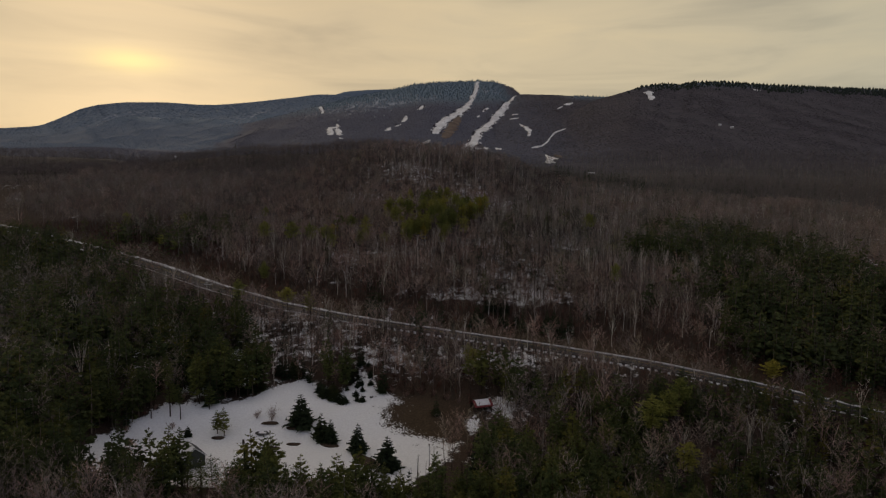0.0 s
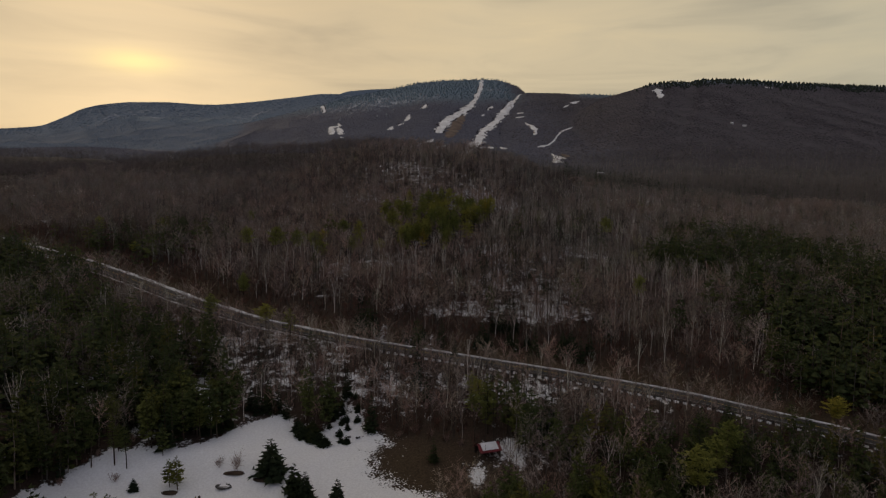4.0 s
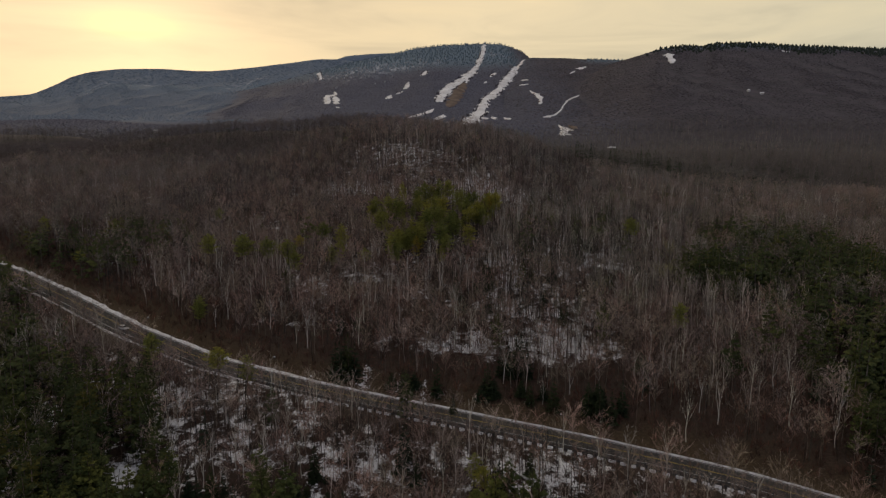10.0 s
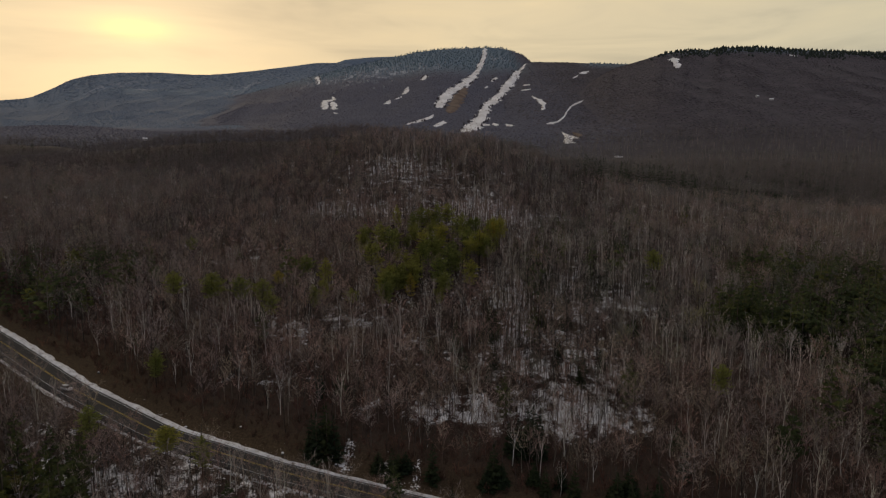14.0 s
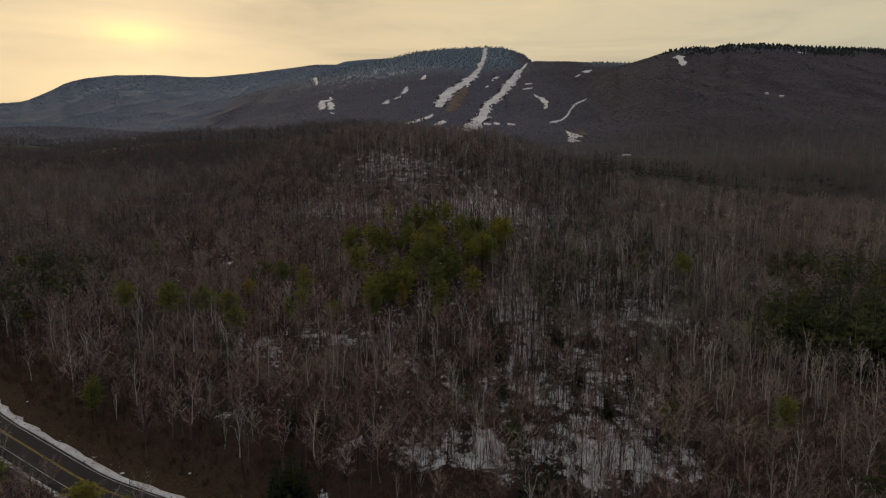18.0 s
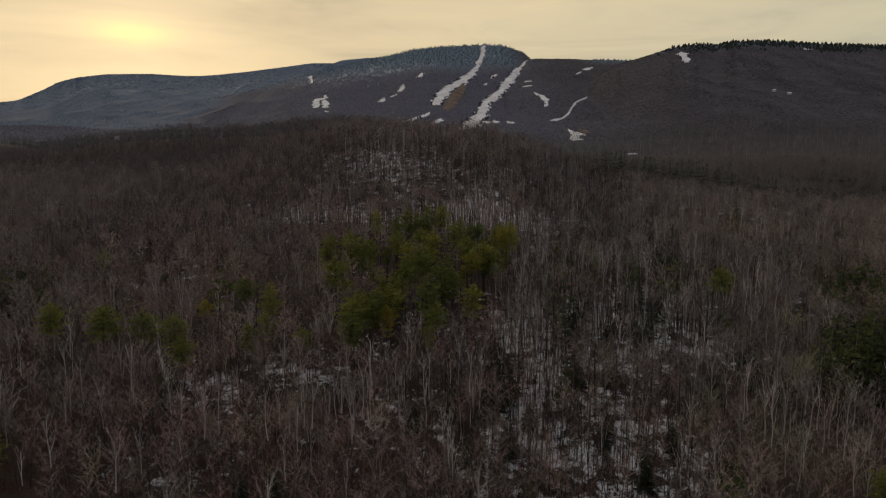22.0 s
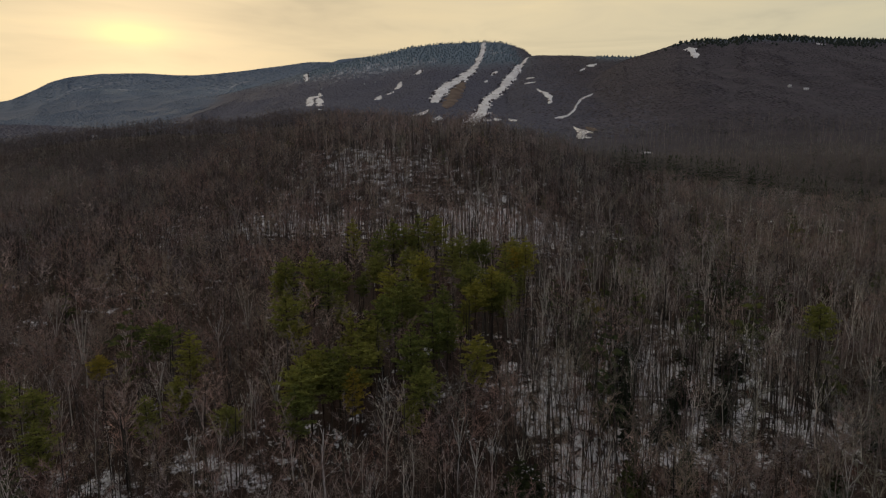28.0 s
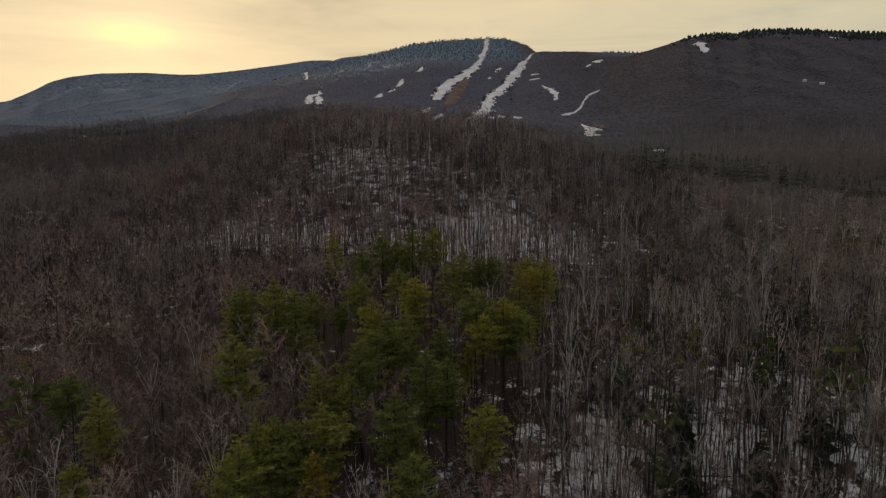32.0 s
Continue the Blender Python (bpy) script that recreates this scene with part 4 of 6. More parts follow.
# ---- forest ----
KNOB_PINES = [(-22.7, 398), (-14, 387), (-10, 395), (-2, 393), (2.8, 396), (10.5, 385), (17, 386), (25.7, 384), (28, 375), (-34, 358), (-27, 357), (-22.7, 354), (-21, 361),
              (-7, 347), (-1, 347), (5.4, 345), (12, 356), (17, 353), (20, 351), (13, 349), (-7.4, 333), (-3.8, 342), (-10, 332), (3.4, 330), (6.4, 332), (-0.7, 320.6), (12, 321.4),
              (-29, 338), (-19.6, 318), (-14.5, 319), (-10.8, 320), (-20, 312), (-15.4, 316), (2, 313.5), (22, 368), (8, 372), (-4, 372), (-12, 365), (0, 360)]
LONE_PINES = [(-45, 318), (-48, 311), (-46, 327), (-103, 316), (-87, 312), (-76, 312), (-66, 308), (-33, 310), (-62, 302), (-117, 370),
              (91, 343), (83, 254), (-92, 274), (-93, 277), (-206, 365), (-168, 328), (-166, 359), (-66, 329), (9, 190), (-94, 238), (-70, 231), (-60, 228.5),
              (76.6, 152.5), (64, 141), (68, 122), (113, 164), (20, 127), (9, 178), (72, 149), (-35, 357), (-56, 335.5), (11, 185)]
BANK_FIRS = [(17, 296), (6, 289), (-3, 289), (18, 279), (9, 277), (39, 279), (47, 274), (24, 290), (45, 268), (-37, 267), (26, 246), (23, 242), (26, 243),
             (29, 242), (20, 243), (-12, 236), (-1, 235), (15, 233), (35, 226), (48, 221), (51, 219), (45, 223), (-31, 247), (-36, 244), (-33, 250), (4, 223),
             (28, 229), (50, 224), (55, 222), (-25, 202), (-6, 194), (48, 183), (24, 196), (-33, 197)]
FLANK_FIRS = [(-10, 197), (-36, 188), (-60, 186), (-57, 187.5), (-54, 188), (-63, 188), (-51, 186), (-58, 190), (-3, 164), (40, 358), (42, 361), (75, 430),
              (56, 331), (64, 328), (56, 441), (114, 476), (84, 395), (98, 394), (78, 366), (65, 434), (44, 331), (16, 272), (54, 279), (-31, 268), (15, 300),
              (82, 301), (90, 300), (58, 395), (36, 400), (50, 321), (56, 316), (37, 342), (40, 315)]
DARK_FIRS = BANK_FIRS + FLANK_FIRS
VALLEY_GROVES = [(132, 302, 34, 20, 0.8), (146, 262, 22, 18, 0.6), (140, 224, 28, 24, 0.95), (124, 197, 14, 10, 0.9), (156, 210, 34, 28, 0.98),
                 (178, 196, 34, 30, 0.98), (196, 250, 30, 36, 0.9), (178, 312, 34, 30, 0.85), (150, 352, 26, 14, 0.5), (-140, 208, 56, 36, 0.78),
                 (-104, 224, 16, 12, 0.75), (-225, 300, 60, 26, 0.9), (-270, 335, 40, 26, 0.95)]
ROADSIDE_GROVES = [(-76, 184, 12, 12, 0.85), (-130, 140, 32, 30, 0.72), (-112, 116, 26, 18, 0.9), (-113, 160, 17, 15, 0.95), (-62, 107, 28, 10, 0.95),
                   (-105, 106, 26, 14, 0.7), (-10, 99, 45, 10, 1.0), (-100, 180, 30, 17, 0.95), (-82, 172, 17, 10, 1.0), (-72, 180, 8, 8, 0.9), (75, 112, 60, 22, 0.78),
                   (82, 154, 28, 14, 0.8), (55, 140, 24, 16, 0.72)]
HILL_GROVES = [(140, 128, 40, 25, 0.8), (17, 124, 12, 12, 0.7), (22, 176, 12, 14, 0.45), (120, 150, 26, 14, 0.78), (48, 162, 18, 9, 0.6), (-40, 181, 7, 7, 0.9),
               (165, 350, 40, 30, 0.3), (-180, 340, 60, 40, 0.3), (-170, 255, 50, 34, 0.6), (135, 190, 28, 18, 0.95), (160, 172, 26, 16, 0.95),
               (190, 430, 110, 50, 0.08), (85, 375, 60, 50, 0.08), (10, 184, 8, 6, 0.6)]
DARK_GROVES = VALLEY_GROVES + ROADSIDE_GROVES + HILL_GROVES


def grove(x, y, groves):
    v = 0 * x
    for cx, cy, rx, ry, *w in groves:
        v = np.maximum(v, (w[0] if w else 1.0) * smooth(1.6 - 1.2 * np.sqrt(((x - cx) / rx) ** 2 + ((y - cy) / ry) ** 2)))
    return v


def apart_from(x, y, places, gap):
    ok = np.ones(len(x), bool)
    for a, b in places:
        ok &= np.hypot(x - a, y - b) > gap
    return ok


rnd = np.random.RandomState(11)
fx, fy = scatter(-330, 310, 66, 585, 3.5, 21)
keep = seen_from_air(fx, fy) & ~clearing(fx, fy) & (np.hypot(fx - 12.8, fy - 164) > 9) & (np.hypot(fx - 9.5, (fy - 153) * .5) > 6)
off = off_road(fx, fy)
keep &= np.where(off > 0, off > 10.5 + rnd.uniform(0, 15, len(fx)), off < -8.0 - rnd.uniform(0, 1.5, len(fx)))
keep &= ripple(fx, fy, 38, 77) + rnd.uniform(-1, 1, len(fx)) > -1.15
keep &= ~((fx > 85) & (fy > 505)) | (rnd.uniform(0, 1, len(fx)) < .6)
keep &= apart_from(fx, fy, KNOB_PINES, 3.2) & apart_from(fx, fy, LONE_PINES, 2.6) & apart_from(fx, fy, DARK_FIRS, 2.6)
keep &= ~((fx > -71) & (fx < -53) & (fy > 88) & (fy < 128) & (fx < -48 - .12 * (fy - 88)))
keep &= ~((fy > 88) & (fy < 128) & (fx > -38) & (fx < 9) & (fy > 107))
fx, fy = fx[keep], fy[keep]
dark = grove(fx, fy, DARK_GROVES)
verge = off_road(fx, fy)
dark = dark * np.where((verge < 0) & (fx < -50) & (fx > -165), smooth((-verge - 16) / 14), 1.0)      # bare trees only below the road's bend
hole = np.minimum(np.minimum(np.hypot(fx + 129, (fy - 197) * 1.3), np.hypot(fx + 111, (fy - 182) * .8)), np.minimum(np.hypot(fx + 128, (fy - 164) * .6), np.hypot(fx + 110, (fy - 163) * .7)))
hole = np.minimum(hole, np.minimum(np.hypot(fx + 112, (fy - 218) * 2), np.minimum(np.hypot(fx + 83, fy - 194), np.hypot(fx + 74, fy - 185))))
knob = grove(fx, fy, [(2, 362, 28, 38), (-16, 322, 14, 12)])
roll_ = rnd.uniform(0, 1, len(fx))
is_dark = (roll_ < dark) | (roll_ < 0.010)
is_dark &= hole > 6.5
is_bare = (hole > 6) & ~is_dark & (roll_ > knob * 0.7)
pale = 0.10 - 0.10 * smooth((-fx - 25) / 60) * smooth((fy - 310) / 60) + 0.10 * ripple(fx, fy, 70, 5) + 0.35 * bell(fx, fy, 112, 280, 28, 22) + 0.34 * bell(fx, fy, 50, 365, 34, 32) + 0.2 * bell(fx, fy, -20, 300, 40, 18) + 0.12 * bell(fx, fy, 75, 375, 50, 40) + 0.2 * bell(fx, fy, 140, 285, 40, 25) + 0.28 * bell(fx, fy, -55, 213, 45, 18) + 0.2 * bell(fx, fy, 55, 180, 45, 18)
is_birch = is_bare & (rnd.uniform(0, 1, len(fx)) < pale)

near_shapes = [bare_tree(100 + k, 12.5 + 0.6 * (k % 5), 10, 18, 0.31 + 0.025 * (k % 4), k % 3 == 0, 0.68, 0.42, 1.1) for k in range(9)]
mid_shapes = [bare_tree(150 + k, 13.0 + 0.5 * (k % 5), 9, 9, 0.33 + 0.02 * (k % 4), k % 4 == 0, 0.66, 0.54, 1.95) for k in range(8)]
crest_shapes = [bare_tree(170 + k, 13.5 + 0.5 * (k % 5), 8, 7, 0.34, 0, 0.80, 0.64, 2.0) for k in range(8)]
birch_shapes = [bare_tree(200 + k, 11.5, 8, 7, 0.27, 1, 1.25, 0.40, 1.4, False, 1.9, 1.7) for k in range(7)]
far_shapes = [bare_tree(300 + k, 11.5, 6, 5, 0.50, 0, 0.8, 0.46, 3.4, True) for k in range(9)]
bush_shapes = [bush_shape(330 + k, 2.7, 10, 3) for k in range(6)]


def hardwood_stand(name, shapes, x, y, bark_mat, twig_mat, label, seed, low=0.65, high=1.18):
    r = np.random.RandomState(seed)
    scale, tint = r.uniform(low, high, len(x)), np.clip(r.normal(.45, .25, len(x)) - .10 * smooth((-x - 25) / 60) * smooth((y - 330) / 60), 0, 1)
    # rises with distance as painted haze, plus patches of greyer trees
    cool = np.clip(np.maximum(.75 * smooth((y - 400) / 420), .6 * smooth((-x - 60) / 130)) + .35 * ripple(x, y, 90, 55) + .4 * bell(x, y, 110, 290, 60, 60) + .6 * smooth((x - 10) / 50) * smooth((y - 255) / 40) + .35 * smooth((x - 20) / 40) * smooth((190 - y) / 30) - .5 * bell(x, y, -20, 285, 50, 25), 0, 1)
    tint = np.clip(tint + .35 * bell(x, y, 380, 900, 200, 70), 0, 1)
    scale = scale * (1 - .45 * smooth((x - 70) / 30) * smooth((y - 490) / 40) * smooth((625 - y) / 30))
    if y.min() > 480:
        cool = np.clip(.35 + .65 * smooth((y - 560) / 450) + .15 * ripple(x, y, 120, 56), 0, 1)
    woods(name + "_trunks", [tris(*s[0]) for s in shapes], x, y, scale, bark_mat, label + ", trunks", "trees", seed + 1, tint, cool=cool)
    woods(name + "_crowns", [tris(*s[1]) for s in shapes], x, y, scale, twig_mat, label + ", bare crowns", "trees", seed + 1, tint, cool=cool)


# the trees that the flight passes nearest stand one by one
path_near = (np.abs(fx - 4) < 75) & (fy > 255) & (fy < 345)
one_birch = np.nonzero(is_birch & path_near)[0][::2][:110]
one_hard = np.nonzero(is_bare & ~is_birch & path_near)[0][::5][:180]
alone = np.zeros(len(fx), bool)
alone[one_birch] = alone[one_hard] = True
m = is_bare & ~is_birch & ~alone
close = (fy < 350) & (np.abs(fx) < 150)
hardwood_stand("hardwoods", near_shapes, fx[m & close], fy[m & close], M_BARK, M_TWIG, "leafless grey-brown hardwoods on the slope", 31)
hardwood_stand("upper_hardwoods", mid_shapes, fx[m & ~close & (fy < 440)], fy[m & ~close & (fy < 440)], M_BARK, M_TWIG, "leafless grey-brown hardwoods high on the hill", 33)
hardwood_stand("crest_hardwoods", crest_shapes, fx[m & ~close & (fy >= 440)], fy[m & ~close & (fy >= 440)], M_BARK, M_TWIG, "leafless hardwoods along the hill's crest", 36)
m = is_birch & ~alone
hardwood_stand("birches", birch_shapes, fx[m], fy[m], M_BIRCH, M_BIRCH_TWIG, "leafless pale birches among the hardwoods", 41)

# the wood under the start of the flight
ux, uy = scatter(-190, 190, -130, 90, 9.5, 33)
ok = ~seen_from_air(ux, uy)
ux, uy = ux[ok], uy[ok]
ever = ripple(ux, uy, 60, 34) > .1
hardwood_stand("valley_hardwoods", far_shapes, ux[~ever], uy[~ever], M_BARK, M_TWIG, "leafless hardwoods in the valley wood", 43)
woods("valley_conifers", [tris(*fir(410 + k, 12.0, 0.26, 6, 0, 5)[1]) for k in range(4)], ux[ever], uy[ever], np.random.RandomState(44).uniform(.7, 1.2, ever.sum()), M_FIR, "dark conifers in the valley wood", "trees", 45)

# red-brown brush above the road, and brush under the trees
bx, by = scatter(-330, 240, 100, 400, 2.45, 29)
so = off_road(bx, by)
w = 0.95 * smooth((so - 9.5) / 3) * smooth((72 - so) / 36) + 0.07 * smooth((so + 10) / 5) + 0.05 + 1.3 * bell(bx, by, -10, 184, 22, 11) + 0.9 * bell(bx, by, -17, 201, 12, 10) + 0.35 * smooth((-so - 9) / 3) * smooth((30 + so) / 12)
ok = (rnd.uniform(0, 1, len(bx)) < w) & seen_from_air(bx, by) & ~clearing(bx, by) & ((so > 10) | (so < -9))
woods("brush", [tris(*s) for s in bush_shapes], bx[ok], by[ok], rnd.uniform(.7, 1.7, ok.sum()), M_BRUSH, "leafless red-brown brush under the trees", "brush", 35)

# thin saplings, dense where the snow lies open between the trees
sx, sy = scatter(-210, 200, 105, 420, 1.75, 30)
lie = snow_lie(sx, sy)
so = off_road(sx, sy)
hole_s = np.minimum(np.hypot(sx + 84, sy - 195), np.hypot(sx + 74, sy - 186))
ok = (hole_s > 6) & (rnd.uniform(0, 1, len(sx)) < np.clip((lie - .25) * 2.3, .08, .7)) & seen_from_air(sx, sy) & (in_glade(sx, sy) < .02) & ((so > 15) | (so < -9.5))
woods("saplings", [tris(*pole(340 + k)) for k in range(8)], sx[ok], sy[ok], rnd.uniform(.6, 1.35, ok.sum()) * (1 + .25 * smooth((sy[ok] - 255) / 30)), M_POLE, "thin dark saplings standing in patchy snow", "saplings", 37)

# a dark row of conifers runs down the vale
CONIFER_ROW = [(114, 591), (121, 593), (137, 600), (155, 606), (176, 610), (195, 612), (198, 590), (204, 570), (215, 535), (250, 512)]
# the wood from the crest to the valley behind it
fx2, fy2 = scatter(-700, 760, 490, 1060, 6.2, 22)
thin_out = (fy2 < 760) | (np.random.RandomState(18).uniform(0, 1, len(fx2)) < .62)
brow = scatter(-430, 330, 586, 700, 5.4, 20)
fx2, fy2 = np.r_[fx2[thin_out], brow[0]], np.r_[fy2[thin_out], brow[1]]
keep = seen_from_air(fx2, fy2) & ((fy2 > 585) | (np.abs(fx2) > 320)) & (np.hypot((fx2 - 320) / 44, (fy2 - 621) / 13) > 1) & ~((fy2 > 800) & (fy2 < 915) & (np.abs(fx2 - 238) < 22)) & ~((fy2 > 985) & (np.abs(fx2 + 450) < 12))
keep &= ripple(fx2, fy2, 60, 78) > -1.2
fx2, fy2 = fx2[keep], fy2[keep]
row, row_x, row_y = np.full(len(fx2), 1e9), [], []
r6 = np.random.RandomState(62)
for (ax, ay), (bx_, by_) in zip(CONIFER_ROW[:-1], CONIFER_ROW[1:]):
    q = np.clip(((fx2 - ax) * (bx_ - ax) + (fy2 - ay) * (by_ - ay)) / ((bx_ - ax) ** 2 + (by_ - ay) ** 2), 0, 1)
    row = np.minimum(row, np.hypot(fx2 - ax - q * (bx_ - ax), fy2 - ay - q * (by_ - ay)))
    for _ in range(int(math.hypot(bx_ - ax, by_ - ay) / 1.7)):
        q1 = r6.uniform()
        row_x.append(ax + q1 * (bx_ - ax) + r6.normal(0, 1.5))
        row_y.append(ay + q1 * (by_ - ay) + r6.normal(0, 1.8))
con = np.random.RandomState(12).uniform(0, 1, len(fx2)) < 0.02 + 0.3 * (row < 7.5) + 0.10 * (row < 25) + 0.3 * bell(fx2, fy2, 330, 690, 70, 50) + 0.2 * bell(fx2, fy2, 240, 560, 60, 30)
cx_, cy_ = scatter(-170, 110, 405, 575, 2.6, 28)
ok = (snow_lie(cx_, cy_) > .27) & (ripple(cx_, cy_, 26, 29) > -.9)
cx_, cy_ = cx_[ok], cy_[ok]
woods("crest_saplings", [tris(*pole(360 + k, 12.0, .0145)) for k in range(8)], cx_, cy_, np.random.RandomState(16).uniform(.7, 1.25, len(cx_)), M_CREST_POLE, "thin dark trunks crowding the snowy crest", "trees", 38)
west = ~con & (fx2 + np.random.RandomState(19).uniform(-60, 60, len(fx2)) < 60)
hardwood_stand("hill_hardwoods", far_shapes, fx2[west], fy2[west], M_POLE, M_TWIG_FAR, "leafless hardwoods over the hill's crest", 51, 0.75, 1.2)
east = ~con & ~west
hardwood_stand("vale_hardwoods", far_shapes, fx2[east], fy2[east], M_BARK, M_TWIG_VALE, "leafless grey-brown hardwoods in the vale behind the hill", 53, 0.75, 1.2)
fir_far = [fir(400 + k, 14.0, 0.20, 6, 1, 5) for k in range(4)]
r2 = np.random.RandomState(13)
woods("hill_conifers", [tris(*s[1]) for s in fir_far], fx2[con], fy2[con], r2.uniform(.8, 1.25, con.sum()) * np.where(row[con] < 9, 1.15, .85), M_FIR, "dark conifers scattered over the far hill", "trees", 61)
woods("conifer_row", [tris(*s[1]) for s in fir_far], np.array(row_x), np.array(row_y), r6.uniform(.95, 1.3, len(row_x)), M_FIR, "dark row of conifers along the brow of the hill", "trees", 63)

# pale trunks catch the light along the vale's far side
vx, vy = scatter(230, 900, 845, 985, 6.0, 39)
ok = ripple(vx, vy, 60, 40) + .6 * ripple(vx, vy, 22, 41) > .55
woods("vale_trunks", [tris(*pole(370 + k, 13.0, .014)) for k in range(6)], vx[ok], vy[ok], np.random.RandomState(42).uniform(.7, 1.1, ok.sum()), M_PALE_POLE, "pale slender trunks along the vale's far side", "trees", 46)

# the mountains' woods
px, py = [], []
for y0, y1, gap, seed in ((1010, 1350, 6.6, 23), (1350, 1800, 7.4, 24), (1800, 2450, 11.5, 25), (2450, 3350, 22, 26), (3500, 4050, 34, 27)):
    a, b = scatter(-0.75 * y1, 0.80 * y1, y0, y1, gap, seed)
    ok = (np.abs(a) < 0.74 * b + 40)
    if y0 > 2400:
        ok &= a < 260
    px.append(a[ok])
    py.append(b[ok])
px, py = np.concatenate(px), np.concatenate(py)
px, py = (v[(np.hypot(px - 590, (py - 1262) / 2.5) > 17) & (np.hypot(px + 452, (py - 1035) / 2) > 14)] for v in (px, py))
ok = run_clear(px, py) | (np.random.RandomState(17).uniform(0, 1, len(px)) < .10)
px, py = px[ok], py[ok]
pz = height(px, py)
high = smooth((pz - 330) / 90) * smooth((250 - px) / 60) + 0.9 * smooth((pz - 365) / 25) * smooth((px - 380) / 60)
r3 = np.random.RandomState(14)
conif = (r3.uniform(0, 1, len(px)) < np.clip(high, 0, 1)) & (high > .25) & ((px > -420) | (py > 2450))
ridge = py > 2450
conif &= ~ridge | (height(px, py + 60) < pz + 8)
size = np.interp(py, [900, 1800, 2400, 3400], [1.0, 0.95, 0.85, 1.2]) * r3.uniform(.8, 1.15, len(px))
# crowns flattened well below tree height so slopes look smooth from the camera
bare_far = [spindle(500 + k, 0.6, 4.1, 0.30, 3, 0.62) for k in range(8)]
cone_far = [spindle(520 + k, 5.0, 2.6, 0.3, 4, 0.5) for k in range(6)]
frost = ~ridge & (r3.uniform(0, 1, len(px)) < .35 * sum(bell(px, py, *f) for f in FROST))
# black-green firs crown the nearer slope
crown_firs = r3.uniform(0, 1, len(px)) < smooth((py - 1585 + 30 * ripple(px, py, 150, 88)) / 60) * smooth((1760 - py) / 30) * smooth((px - 470) / 160)
conif &= ~crown_firs
frost &= ~crown_firs
bare = ~conif & ~frost & ~crown_firs
rh = ridge_heights(px, py)
back = rh[:2].max(0) > rh[2:].max(0) + 4
brown = r3.uniform(0, 1, len(px)) < smooth((px - 60) / 320)
for name, m, mat, lab, seed in (("far_hardwoods", bare & back, M_HAZEWOOD, "leafless woods on the far ridge, tinted blue-grey for haze", 75), ("mountain_hardwoods", bare & ~back & ~brown, M_FARWOOD, "leafless woods on the mountain slopes, tinted purple-grey for haze", 71), ("slope_hardwoods", bare & ~back & brown, M_FARBROWN, "leafless brown woods on the nearer mountain slopes", 76)):
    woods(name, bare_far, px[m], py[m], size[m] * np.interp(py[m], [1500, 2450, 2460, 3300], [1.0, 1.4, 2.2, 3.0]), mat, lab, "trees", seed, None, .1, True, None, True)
m = frost
woods("frosted_trees", cone_far, px[m], py[m], size[m], M_FROST, "frosted pale grey trees below the mountain top", "trees", 74, None, .25, True)
ex, ey = [], []
for k, pts in enumerate(RUNS):
    r5 = np.random.RandomState(900 + k)
    for (ax, ay, aw), (bx_, by_, bw) in zip(pts[:-1], pts[1:]):
        for _ in range(int(4 + math.hypot(bx_ - ax, by_ - ay) / 12) if aw > 6 else 0):
            q, side = r5.uniform(), r5.choice((-1, 1)) * r5.uniform(.85, 1.3)
            ex.append(ax + q * (bx_ - ax) + side * (aw + q * (bw - aw)))
            ey.append(ay + q * (by_ - ay) + r5.uniform(-6, 6))
ex, ey = np.array(ex), np.array(ey)
woods("run_edge_trees", [spindle(540 + k, 4.5, 2.4, 0.3, 4, 0.6) for k in range(5)], ex, ey, np.random.RandomState(77).uniform(.6, 1.2, len(ex)), M_FARBROWN, "dark trees along the edges of the ski runs", "trees", 77, None, .25, True)
m = crown_firs & ~ridge
woods("slope_top_firs", [spindle(560 + k, 6.0, 2.8, 0.3, 4, 0.5) for k in range(5)], px[m], py[m], size[m], M_TOPFIR, "black-green firs crowning the nearer mountain slope", "trees", 78, None, .25, True)
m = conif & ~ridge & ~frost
woods("mountain_conifers", cone_far, px[m], py[m], size[m], M_FARFIR, "conifers on the mountain tops, paled to blue-green for haze", "trees", 72, None, .25, True)
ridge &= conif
woods("ridge_conifers", cone_far, px[ridge], py[ridge], size[ridge] * 0.42, M_RIDGEFIR, "conifers on the farthest ridge, tinted blue-grey for haze", "trees", 73, None, .25, True)


# ---- single trees ----
def tree_kind(shapes, names, mats):
    """Meshes that the copies of one kind share."""
    out = []
    for pieces in shapes:
        pair = []
        for nm, (co, f), mt in zip(names, pieces, mats):
            me = raw_mesh(nm, *tris(co, f), False)
            at = me.attributes.new("tint", "FLOAT", "POINT")
            at.data.foreach_set("value", np.full(len(co), 0.45, np.float32))
            me.materials.append(mt)
            pair.append(me)
        out.append(pair)
    return out


M_PINEBARK = bark("pine_bark", (0.040, 0.030, 0.024), (0.105, 0.078, 0.060), 2.0, "object")
M_PINE_ONE = needles("white_pine_needles", (0.130, 0.146, 0.036), (0.385, 0.380, 0.098), "object")
M_BARK_ONE = bark("single_tree_bark", (0.070, 0.058, 0.051), (0.220, 0.192, 0.168), 1.5, "object")
M_TWIG_ONE = bark("single_tree_twigs", (0.205, 0.154, 0.132), (0.440, 0.348, 0.302), 1.5, "object")
M_WHITE_BIRCH = bark("white_birch_bark", (0.50, 0.47, 0.43), (0.80, 0.77, 0.73), 2.5, "tint", 0.3)
M_BIRCH_ONE = bark("single_birch_bark", (0.42, 0.39, 0.345), (0.76, 0.72, 0.655), 2.5, "object", 0.45)
